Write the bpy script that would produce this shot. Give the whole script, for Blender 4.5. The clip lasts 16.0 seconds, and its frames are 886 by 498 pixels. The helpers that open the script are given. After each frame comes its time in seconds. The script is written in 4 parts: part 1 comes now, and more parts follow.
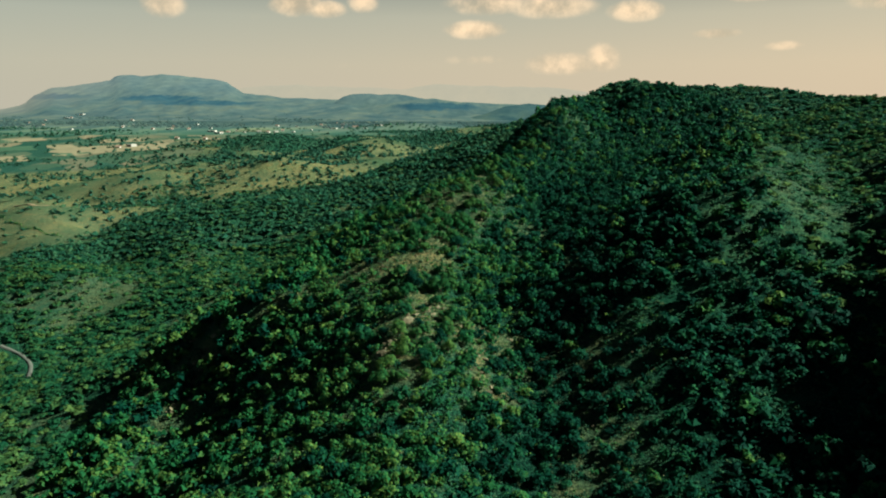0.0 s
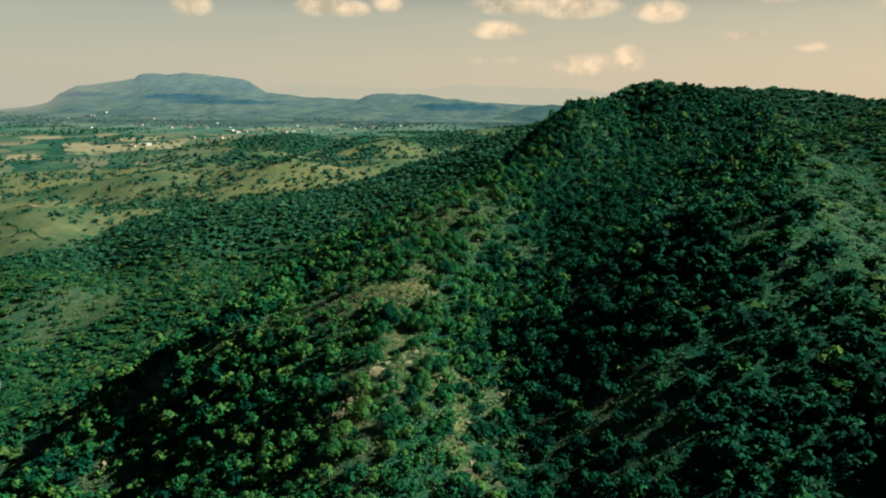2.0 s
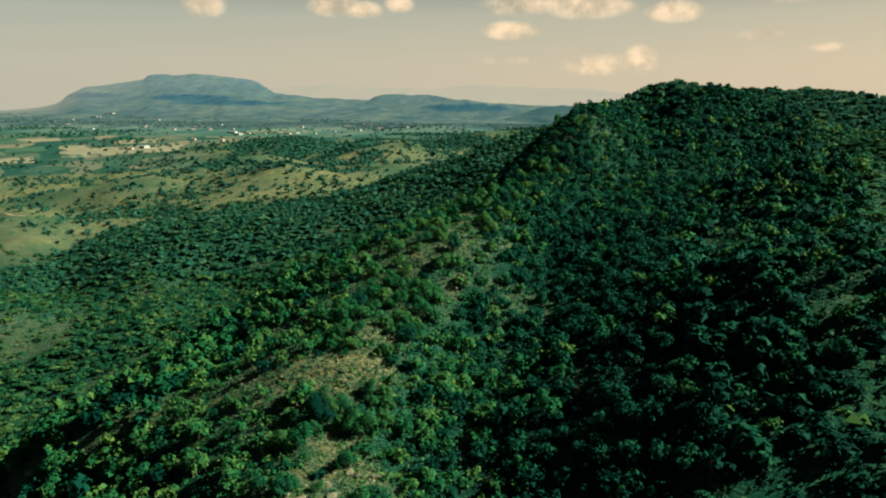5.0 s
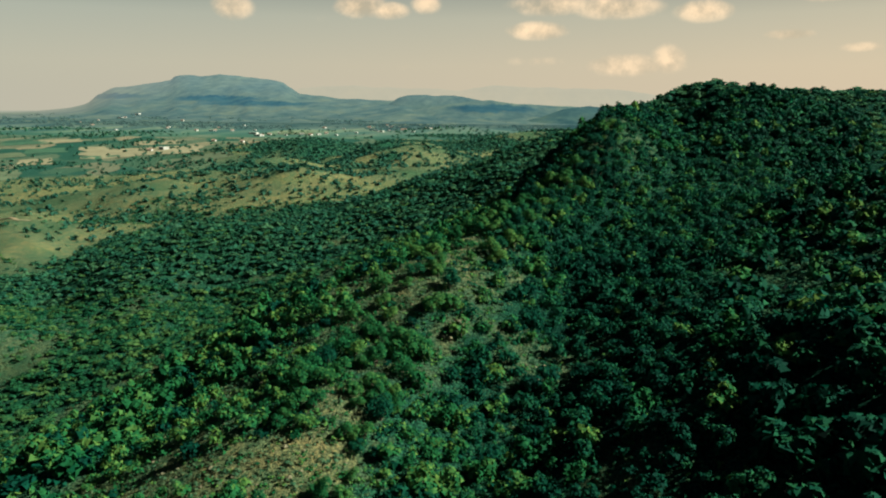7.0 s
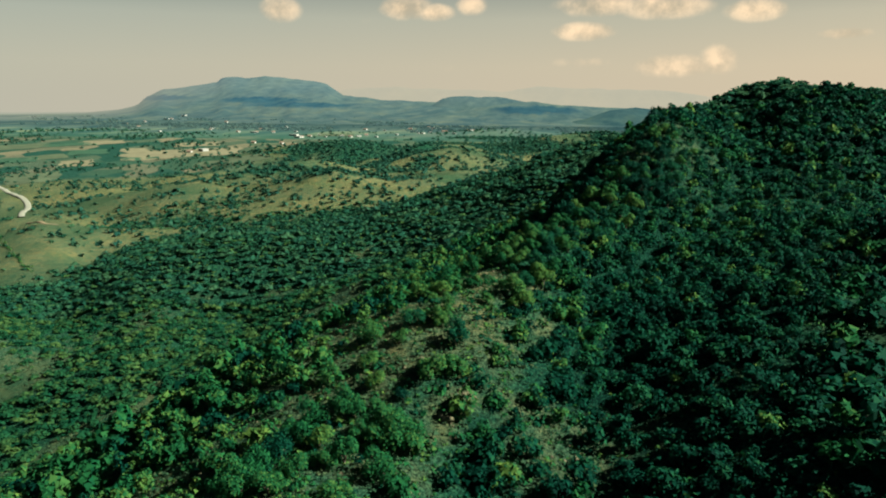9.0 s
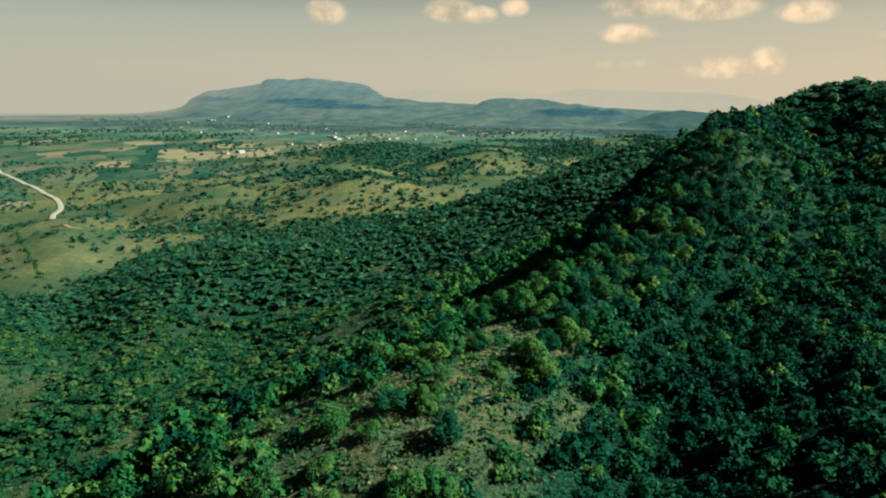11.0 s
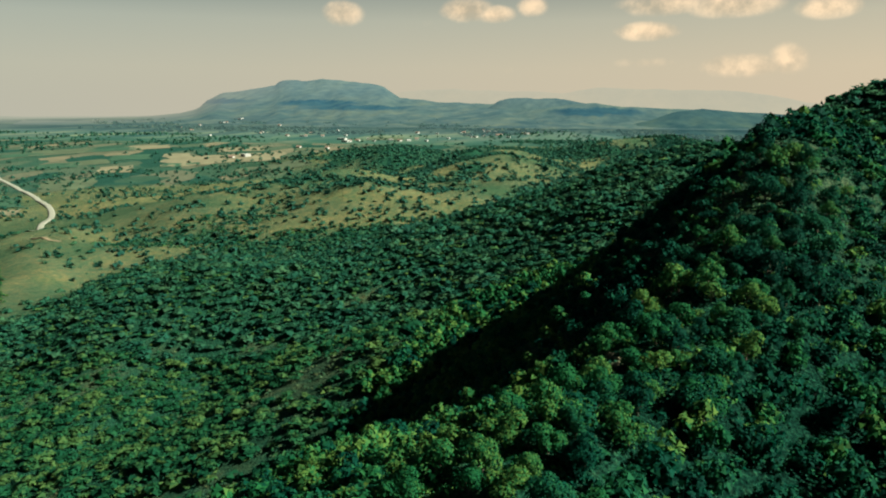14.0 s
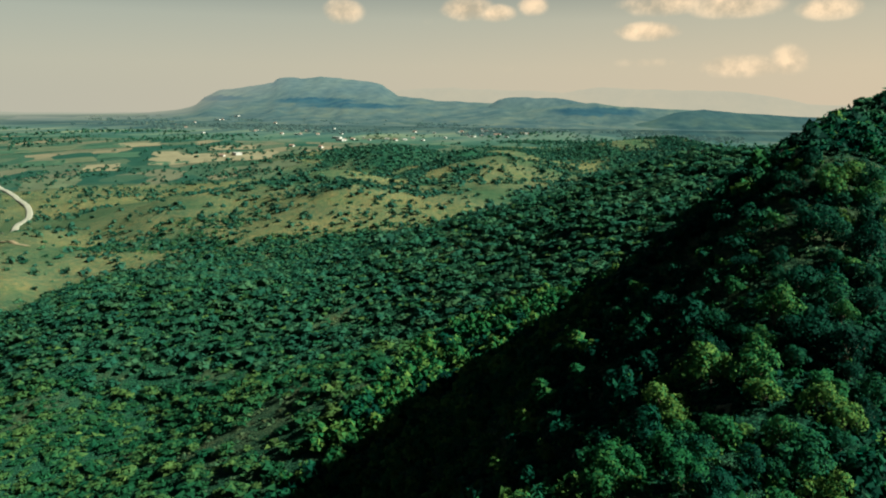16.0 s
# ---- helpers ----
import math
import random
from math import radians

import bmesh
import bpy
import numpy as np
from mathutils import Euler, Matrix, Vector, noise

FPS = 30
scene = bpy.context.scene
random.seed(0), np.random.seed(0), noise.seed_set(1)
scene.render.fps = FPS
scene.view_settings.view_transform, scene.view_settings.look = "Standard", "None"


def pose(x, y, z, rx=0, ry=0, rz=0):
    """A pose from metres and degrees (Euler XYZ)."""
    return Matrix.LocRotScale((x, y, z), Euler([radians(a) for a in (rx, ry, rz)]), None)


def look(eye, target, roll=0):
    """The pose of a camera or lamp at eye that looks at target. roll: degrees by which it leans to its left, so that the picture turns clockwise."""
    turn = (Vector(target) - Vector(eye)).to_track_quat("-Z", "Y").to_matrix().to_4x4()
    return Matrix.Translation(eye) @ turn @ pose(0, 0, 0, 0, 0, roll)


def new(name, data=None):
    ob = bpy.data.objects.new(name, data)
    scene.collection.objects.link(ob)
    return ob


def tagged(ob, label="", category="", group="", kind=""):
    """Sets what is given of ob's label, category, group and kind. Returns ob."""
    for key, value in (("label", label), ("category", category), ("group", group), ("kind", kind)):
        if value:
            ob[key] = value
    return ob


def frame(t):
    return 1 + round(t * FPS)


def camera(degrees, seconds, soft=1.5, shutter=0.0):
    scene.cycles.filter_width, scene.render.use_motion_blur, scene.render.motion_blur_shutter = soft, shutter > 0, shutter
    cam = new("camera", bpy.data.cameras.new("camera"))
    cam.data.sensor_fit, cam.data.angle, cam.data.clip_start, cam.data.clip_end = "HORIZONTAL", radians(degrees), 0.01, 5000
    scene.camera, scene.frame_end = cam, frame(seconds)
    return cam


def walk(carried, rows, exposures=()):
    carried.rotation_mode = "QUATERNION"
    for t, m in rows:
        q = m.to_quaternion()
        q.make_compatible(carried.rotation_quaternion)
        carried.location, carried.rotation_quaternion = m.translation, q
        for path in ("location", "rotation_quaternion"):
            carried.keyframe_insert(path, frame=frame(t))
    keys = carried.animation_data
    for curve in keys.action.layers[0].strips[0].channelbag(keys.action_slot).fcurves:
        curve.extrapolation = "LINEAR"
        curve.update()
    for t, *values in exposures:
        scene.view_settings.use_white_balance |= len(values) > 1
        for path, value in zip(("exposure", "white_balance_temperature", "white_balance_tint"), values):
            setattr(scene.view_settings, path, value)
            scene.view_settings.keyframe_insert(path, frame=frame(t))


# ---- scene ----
cam = camera(62.5, 16.0, 2.0)
METRES, EYE, TILT, LEAN, TURN = 240.0, 150.0, -11.3, 0.0, 0.0
ROWS = [
    (0.0, 0.0, 0.0, 0.0, 0.0, 0.0, -0.0),
    (0.5, 0.0104, 0.0291, 0.0065, 0.56, 0.01, -0.15),
    (1.0, 0.0197, 0.0585, 0.0132, 0.98, 0.02, -0.4),
    (1.5, 0.0269, 0.0883, 0.02, 1.36, 0.01, -0.59),
    (2.0, 0.0331, 0.1183, 0.0268, 1.68, -0.0, -0.72),
    (2.5, 0.0388, 0.1485, 0.0334, 1.86, -0.02, -0.79),
    (3.0, 0.0441, 0.1789, 0.0402, 2.01, -0.04, -0.79),
    (3.5, 0.0493, 0.2094, 0.047, 2.17, -0.01, -0.83),
    (4.0, 0.0543, 0.2398, 0.0542, 2.3, 0.01, -0.84),
    (6.5, 0.0759, 0.3913, 0.089, 3.76, 0.04, -1.07),
    (7.0, 0.0797, 0.4219, 0.0954, 4.51, 0.04, -1.26),
    (7.5, 0.0831, 0.4524, 0.1018, 5.27, 0.05, -1.46),
    (8.0, 0.086, 0.4833, 0.1081, 6.17, 0.03, -1.55),
    (8.5, 0.0887, 0.5141, 0.1145, 7.0, 0.04, -1.68),
    (9.0, 0.091, 0.5447, 0.121, 7.85, 0.05, -1.89),
    (11.5, 0.0954, 0.6973, 0.1527, 11.85, 0.07, -2.81),
    (12.0, 0.0951, 0.7279, 0.1591, 12.48, 0.06, -2.86),
    (12.5, 0.095, 0.7582, 0.1661, 12.47, 0.05, -2.78),
    (13.0, 0.0952, 0.7885, 0.173, 12.44, 0.03, -2.7),
    (13.5, 0.0961, 0.8189, 0.18, 12.42, 0.02, -2.59),
    (14.0, 0.098, 0.8489, 0.187, 12.4, 0.02, -2.51),
    (14.5, 0.1008, 0.8787, 0.1937, 12.38, 0.03, -2.49),
    (15.0, 0.1033, 0.9083, 0.2001, 12.37, -0.01, -2.62),
    (15.5, 0.1018, 0.9378, 0.2068, 12.31, -0.07, -2.74),
    (16.0, 0.0969, 0.9672, 0.2133, 12.32, -0.08, -2.93),
]
walk(cam, [(t, pose(0, 0, EYE, TILT, LEAN, TURN) @ pose(METRES * x, METRES * y, METRES * z, 90 + pitch, roll, yaw)) for t, x, y, z, yaw, pitch, roll in ROWS], [(0.0, 1.65, 6250, 10), (16.0, 1.65, 6250, 10)])

# ---- light and sky ----
SUN_EL, SUN_AZ = 38.5, 3.0          # degrees above the plain, and from +x towards +y


def node(tree, kind, inputs=()):
    n = tree.nodes.new(kind)
    for key, value in dict(inputs).items():
        if isinstance(value, bpy.types.NodeSocket):
            tree.links.new(value, n.inputs[key])
        else:
            n.inputs[key].default_value = value
    return n


def math_node(tree, op, a, b=0.0, c=0.0, clamp=False):
    n = tree.nodes.new("ShaderNodeMath")
    n.operation, n.use_clamp = op, clamp
    for key, value in ((0, a), (1, b), (2, c)):
        if isinstance(value, bpy.types.NodeSocket):
            tree.links.new(value, n.inputs[key])
        else:
            n.inputs[key].default_value = value
    return n.outputs[0]


def attribute(tree, name):
    n = tree.nodes.new("ShaderNodeAttribute")
    n.attribute_name = name
    return n.outputs["Fac"]


def mix_col(tree, fac, a, b, blend="MIX"):
    n = tree.nodes.new("ShaderNodeMix")
    n.data_type, n.blend_type = "RGBA", blend
    for key, value in ((0, fac), (6, a), (7, b)):
        if isinstance(value, bpy.types.NodeSocket):
            tree.links.new(value, n.inputs[key])
        else:
            n.inputs[key].default_value = value if key == 0 else (*value, 1.0)[:4]
    return n.outputs[2]


def ramp(tree, fac, stops, interp="LINEAR"):
    n = tree.nodes.new("ShaderNodeValToRGB")
    n.color_ramp.interpolation = interp
    e = n.color_ramp.elements
    while len(e) < len(stops):
        e.new(0.5)
    for el, (pos, col) in zip(e, stops):
        el.position, el.color = pos, (*col, 1.0)
    tree.links.new(fac, n.inputs[0])
    return n.outputs[0]


def noise_node(tree, scale, detail=3.0, rough=0.55, vector=None, dist=0.0):
    n = node(tree, "ShaderNodeTexNoise", {"Scale": scale, "Detail": detail, "Roughness": rough, "Distortion": dist})
    if vector is not None:
        tree.links.new(vector, n.inputs["Vector"])
    return n


world = bpy.data.worlds.new("sky")
scene.world = world
world.use_nodes = True
wt = world.node_tree
wt.nodes.clear()
sky = wt.nodes.new("ShaderNodeTexSky")
sky.sky_type, sky.sun_disc = "NISHITA", False
sky.sun_elevation, sky.sun_rotation = radians(SUN_EL), radians(90 - SUN_AZ)
sky.air_density, sky.dust_density = 1.2, 3.0
coord = node(wt, "ShaderNodeTexCoord")
unit = node(wt, "ShaderNodeVectorMath", {0: coord.outputs["Generated"]})
unit.operation = "NORMALIZE"
way = unit.outputs[0]
sep = node(wt, "ShaderNodeSeparateXYZ", {0: way})
elev = math_node(wt, "MULTIPLY", sep.outputs[2], 2.0, clamp=True)
haze_sky = ramp(wt, elev, [(0.0, (0.60, 0.51, 0.365)), (0.10, (0.57, 0.495, 0.352)), (0.22, (0.46, 0.435, 0.325)),
                           (0.32, (0.22, 0.25, 0.215)), (0.55, (0.016, 0.050, 0.076)), (1.0, (0.004, 0.022, 0.044))])
# the haze glows towards the sun and ahead, and is bluer behind
warm = mix_col(wt, 1.0, haze_sky, node(wt, "ShaderNodeCombineColor", {0: math_node(wt, "MULTIPLY_ADD", sep.outputs[0], 0.25, 0.99), 1: math_node(wt, "MULTIPLY_ADD", sep.outputs[0], 0.11, 0.985), 2: 0.98}).outputs[0], "MULTIPLY")
behind = node(wt, "ShaderNodeMapRange", {0: sep.outputs[1], 1: 0.64, 2: -0.05}).outputs[0]
warm = mix_col(wt, behind, warm, mix_col(wt, 1.0, warm, (0.07, 0.18, 0.32), "MULTIPLY"))
nish = mix_col(wt, 1.0, sky.outputs[0], (0.10, 0.095, 0.075), "MULTIPLY")
base_sky = mix_col(wt, 0.88, nish, warm)
# clouds: soft puffs low over the plain, each a broken patch round one way in the sky
puff_noise = noise_node(wt, 26.0, 5.0, 0.6, way).outputs[0]
wisp_noise = noise_node(wt, 9.0, 4.0, 0.55, way).outputs[0]
CLOUDS = [(-20.2, 6.8, 1.5, 0.9, 0.95), (-10.9, 7.1, 2.0, 0.8, 1.0), (-8.7, 6.8, 1.5, 0.6, 0.9), (-6.0, 7.3, 1.1, 0.7, 0.8), (-14.2, 6.1, 1.3, 0.55, 0.2),
          (3.5, 7.2, 3.2, 0.75, 0.85), (8.0, 7.0, 3.2, 0.8, 0.9), (14.3, 6.6, 2.0, 0.75, 1.0), (2.4, 5.4, 2.3, 0.65, 1.0),
          (19.8, 4.85, 1.7, 0.38, 0.8), (24.3, 3.9, 1.4, 0.32, 0.6), (2.7, 3.2, 2.6, 0.4, 0.4), (9.0, 2.9, 3.2, 0.8, 0.75),
          (12.0, 3.3, 1.3, 1.0, 0.75), (-13.0, 3.2, 1.8, 0.3, 0.25), (-8.0, 2.8, 1.6, 0.3, 0.2), (22.0, 7.4, 2.0, 0.5, 0.7), (31.0, 6.6, 3.0, 0.8, 0.8),
          (-30.0, 10.0, 4.0, 1.2, 0.8), (40.0, 9.0, 5.0, 1.4, 0.8)]
azim = math_node(wt, "ARCTAN2", sep.outputs[0], sep.outputs[1])
rise = math_node(wt, "ARCSINE", sep.outputs[2])
cover = None
for yaw_c, el_c, wide, high, strength in CLOUDS:
    u = math_node(wt, "DIVIDE", math_node(wt, "SUBTRACT", azim, radians(yaw_c)), radians(wide * 1.25))
    w = math_node(wt, "DIVIDE", math_node(wt, "SUBTRACT", rise, radians(el_c)), radians(high * 1.3))
    r2 = math_node(wt, "ADD", math_node(wt, "MULTIPLY", u, u), math_node(wt, "MULTIPLY", w, w))
    blob = math_node(wt, "MULTIPLY", math_node(wt, "SUBTRACT", 1.0, r2, clamp=True), strength)
    cover = blob if cover is None else math_node(wt, "MAXIMUM", cover, blob)
ragged = math_node(wt, "ADD", math_node(wt, "MULTIPLY", puff_noise, 1.1), math_node(wt, "MULTIPLY", wisp_noise, 0.7))
dense = node(wt, "ShaderNodeMapRange", {0: math_node(wt, "ADD", cover, math_node(wt, "SUBTRACT", ragged, 0.95)), 1: 0.10, 2: 0.95}).outputs[0]
dense = math_node(wt, "MULTIPLY", dense, math_node(wt, "MULTIPLY", cover, 2.2, clamp=True), clamp=True)
cloud_col = ramp(wt, puff_noise, [(0.35, (0.50, 0.40, 0.26)), (0.6, (1.02, 0.74, 0.45))])
full_sky = mix_col(wt, math_node(wt, "MULTIPLY", dense, 0.85), base_sky, cloud_col)
back = node(wt, "ShaderNodeBackground", {"Color": full_sky, "Strength": 0.37})
wt.links.new(back.outputs[0], node(wt, "ShaderNodeOutputWorld").inputs[0])

sun_data = bpy.data.lights.new("sun", "SUN")
sun_data.energy, sun_data.angle, sun_data.color = 4.0, radians(0.5), (0.92, 0.94, 0.77)
sun = new("sun", sun_data)
sun.matrix_world = look((0, 0, 0), (-math.cos(radians(SUN_EL)) * math.cos(radians(SUN_AZ)), -math.cos(radians(SUN_EL)) * math.sin(radians(SUN_AZ)), -math.sin(radians(SUN_EL))))
sun.location = (400, 200, 600)


# ---- materials ----
def material(name, rough=0.85, spec=0.2):
    m = bpy.data.materials.new(name)
    m.use_nodes = True
    t = m.node_tree
    b = t.nodes["Principled BSDF"]
    b.inputs["Roughness"].default_value = rough
    b.inputs["Specular IOR Level"].default_value = spec
    return m, t, b


def bump(t, b, height_socket, strength, distance):
    n = node(t, "ShaderNodeBump", {"Strength": strength, "Distance": distance, "Height": height_socket})
    t.links.new(n.outputs[0], b.inputs["Normal"])


def leaf_material(name, dark, mid, light, mottle=0.48):
    m, t, b = material(name, 0.8, 0.06)
    tint = attribute(t, "tint")
    own = math_node(t, "FRACT", math_node(t, "ADD", tint, node(t, "ShaderNodeObjectInfo").outputs["Random"]))
    leaf = node(t, "ShaderNodeNewGeometry").outputs["Random Per Island"]
    v = math_node(t, "ADD", math_node(t, "MULTIPLY", own, 1 - mottle), math_node(t, "MULTIPLY", leaf, mottle))
    col = ramp(t, v, [(0.0, dark), (0.5, mid), (0.86, light), (1.0, (light[0] * 1.25, light[1] * 1.1, light[2]))])
    t.links.new(col, b.inputs["Base Color"])
    # the leaves of a clump share the clump's roundness
    puff = t.nodes.new("ShaderNodeAttribute")
    puff.attribute_name = "puff"
    to_world = t.nodes.new("ShaderNodeVectorTransform")
    to_world.vector_type, to_world.convert_from, to_world.convert_to = "NORMAL", "OBJECT", "WORLD"
    t.links.new(puff.outputs["Vector"], to_world.inputs[0])
    facing = node(t, "ShaderNodeVectorMath", {0: to_world.outputs[0], 1: (1.15, 1.15, 1.15)})
    facing.operation = "MULTIPLY"
    facing = node(t, "ShaderNodeVectorMath", {0: facing.outputs[0], 1: node(t, "ShaderNodeNewGeometry").outputs["Normal"]})
    facing.operation = "ADD"
    soft = node(t, "ShaderNodeVectorMath", {0: facing.outputs[0]})
    soft.operation = "NORMALIZE"
    t.links.new(soft.outputs[0], b.inputs["Normal"])
    thin = node(t, "ShaderNodeBsdfTranslucent", {"Color": col, "Normal": soft.outputs[0]})
    mixed = node(t, "ShaderNodeMixShader", {0: 0.34, 1: b.outputs[0], 2: thin.outputs[0]})
    t.links.new(mixed.outputs[0], t.nodes["Material Output"].inputs[0])
    return m


LEAF = leaf_material("leaves", (0.0005, 0.020, 0.015), (0.002, 0.052, 0.030), (0.014, 0.094, 0.037))
LEAF_PALE = leaf_material("pale_leaves", (0.002, 0.052, 0.023), (0.016, 0.108, 0.033), (0.094, 0.184, 0.040))
DRY_GRASS = leaf_material("dry_grass", (0.020, 0.084, 0.042), (0.048, 0.106, 0.052), (0.098, 0.128, 0.060))
GREEN_GRASS = leaf_material("green_grass", (0.005, 0.050, 0.030), (0.016, 0.074, 0.038), (0.050, 0.098, 0.045))
# distance haze put into the leaf colour, for the farthest trees
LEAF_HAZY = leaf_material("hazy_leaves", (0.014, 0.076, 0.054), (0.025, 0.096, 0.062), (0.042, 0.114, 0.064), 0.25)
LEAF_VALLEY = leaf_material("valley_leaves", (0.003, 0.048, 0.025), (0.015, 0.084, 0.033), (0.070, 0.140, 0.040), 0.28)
# thinner haze put into the leaf colour, for woods across the valley
LEAF_THIN_HAZE = leaf_material("thin_haze_leaves", (0.010, 0.070, 0.046), (0.020, 0.094, 0.052), (0.044, 0.118, 0.056), 0.25)


def bark_material():
    m, t, b = material("bark", 0.9, 0.1)
    n = noise_node(t, 6.0, 4.0)
    t.links.new(ramp(t, n.outputs[0], [(0.3, (0.05, 0.04, 0.03)), (0.7, (0.17, 0.14, 0.10))]), b.inputs["Base Color"])
    bump(t, b, n.outputs[0], 0.5, 0.03)
    return m


BARK = bark_material()


def rock_material():
    m, t, b = material("rock", 0.9, 0.15)
    pos = node(t, "ShaderNodeNewGeometry").outputs["Position"]
    n, fine = noise_node(t, 0.7, 5.0, 0.6, pos), noise_node(t, 5.0, 4.0, 0.6, pos)
    col = ramp(t, n.outputs[0], [(0.3, (0.07, 0.066, 0.042)), (0.5, (0.15, 0.135, 0.080)), (0.72, (0.25, 0.225, 0.135))])
    t.links.new(mix_col(t, 0.5, col, ramp(t, fine.outputs[0], [(0.3, (0.25, 0.24, 0.2)), (0.7, (1, 1, 1))]), "MULTIPLY"), b.inputs["Base Color"])
    bump(t, b, fine.outputs[0], 0.6, 0.15)
    return m


ROCK = rock_material()


def ground_material():
    """Forest floor, dry grass, and farmed fields, blended by the land cover stored on the mesh."""
    m, t, b = material("land", 1.0, 0.02)
    pos = node(t, "ShaderNodeNewGeometry").outputs["Position"]
    grassy = attribute(t, "open_land")
    farmed = attribute(t, "farmed")
    n1, n2, n3 = noise_node(t, 0.035, 4.0, 0.6, pos), noise_node(t, 0.25, 5.0, 0.65, pos), noise_node(t, 1.4, 4.0, 0.6, pos)
    # black shade between the trees is put into this floor colour
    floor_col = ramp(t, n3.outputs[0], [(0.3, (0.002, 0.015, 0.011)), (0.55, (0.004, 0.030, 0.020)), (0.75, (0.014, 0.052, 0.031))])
    # sunlit tone of the same floor, for the spine and western slopes
    lit_floor = ramp(t, n3.outputs[0], [(0.3, (0.007, 0.046, 0.029)), (0.55, (0.015, 0.068, 0.039)), (0.75, (0.040, 0.088, 0.047))])
    floor_col = mix_col(t, attribute(t, "wood_shade"), lit_floor, floor_col)
    n4 = noise_node(t, 2.6, 5.0, 0.7, pos)
    floor_col = mix_col(t, 0.9, floor_col, ramp(t, n4.outputs[0], [(0.40, (0.12, 0.16, 0.16)), (0.52, (0.8, 0.8, 0.8)), (0.64, (2.2, 1.9, 1.6))]), "MULTIPLY")
    grass_col = ramp(t, n2.outputs[0], [(0.28, (0.022, 0.070, 0.048)), (0.45, (0.050, 0.094, 0.058)), (0.6, (0.078, 0.104, 0.060)), (0.75, (0.108, 0.114, 0.066))])
    grass_col = mix_col(t, 0.6, grass_col, ramp(t, n1.outputs[0], [(0.36, (0.66, 0.82, 0.72)), (0.62, (1.22, 1.12, 1.05))]), "MULTIPLY")
    n0 = noise_node(t, 0.009, 3.0, 0.55, pos)
    grass_col = mix_col(t, 0.75, grass_col, ramp(t, n0.outputs[0], [(0.40, (0.55, 0.84, 0.78)), (0.50, (1.18, 1.10, 1.02)), (0.60, (1.85, 1.42, 1.14))]), "MULTIPLY")
    fac = node(t, "ShaderNodeMapRange", {0: math_node(t, "ADD", grassy, math_node(t, "MULTIPLY", math_node(t, "SUBTRACT", n2.outputs[0], 0.5), 0.7)), 1: 0.25, 2: 0.6}).outputs[0]
    grass_col = mix_col(t, 0.75, grass_col, ramp(t, n4.outputs[0], [(0.40, (0.14, 0.26, 0.26)), (0.52, (0.9, 0.95, 0.9)), (0.64, (1.8, 1.5, 1.25))]), "MULTIPLY")
    soil = node(t, "ShaderNodeMapRange", {0: math_node(t, "MULTIPLY", grassy, math_node(t, "ADD", n3.outputs[0], n2.outputs[0])), 1: 1.2, 2: 1.55}).outputs[0]
    grass_col = mix_col(t, soil, grass_col, ramp(t, n4.outputs[0], [(0.3, (0.045, 0.062, 0.034)), (0.7, (0.115, 0.118, 0.066))]))
    grass_col = mix_col(t, 1.0, grass_col, mix_col(t, attribute(t, "parched"), (0.06, 0.46, 0.54), (1.22, 1.02, 1.0)), "MULTIPLY")
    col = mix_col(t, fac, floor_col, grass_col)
    # fields
    turned = node(t, "ShaderNodeMapping", {"Vector": pos, "Rotation": (0, 0, 0.5), "Scale": (0.024, 0.014, 0.0)}).outputs[0]
    cell = t.nodes.new("ShaderNodeTexVoronoi")
    cell.voronoi_dimensions, cell.distance = "2D", "CHEBYCHEV"
    cell.inputs["Scale"].default_value, cell.inputs["Randomness"].default_value = 1.0, 0.75
    t.links.new(turned, cell.inputs["Vector"])
    pick = node(t, "ShaderNodeSeparateColor", {0: cell.outputs["Color"]}).outputs[0]
    crop = ramp(t, pick, [(0.0, (0.016, 0.056, 0.042)), (0.25, (0.030, 0.072, 0.050)), (0.42, (0.060, 0.090, 0.060)), (0.62, (0.100, 0.108, 0.072)), (0.80, (0.15, 0.135, 0.088)), (0.88, (0.034, 0.074, 0.050))], "CONSTANT")
    crop = mix_col(t, 0.5, crop, ramp(t, n1.outputs[0], [(0.3, (0.7, 0.8, 0.7)), (0.7, (1.2, 1.15, 1.1))]), "MULTIPLY")
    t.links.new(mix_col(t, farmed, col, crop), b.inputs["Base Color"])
    bump(t, b, math_node(t, "ADD", n3.outputs[0], n4.outputs[0]), 0.9, 0.45)
    return m


LAND = ground_material()


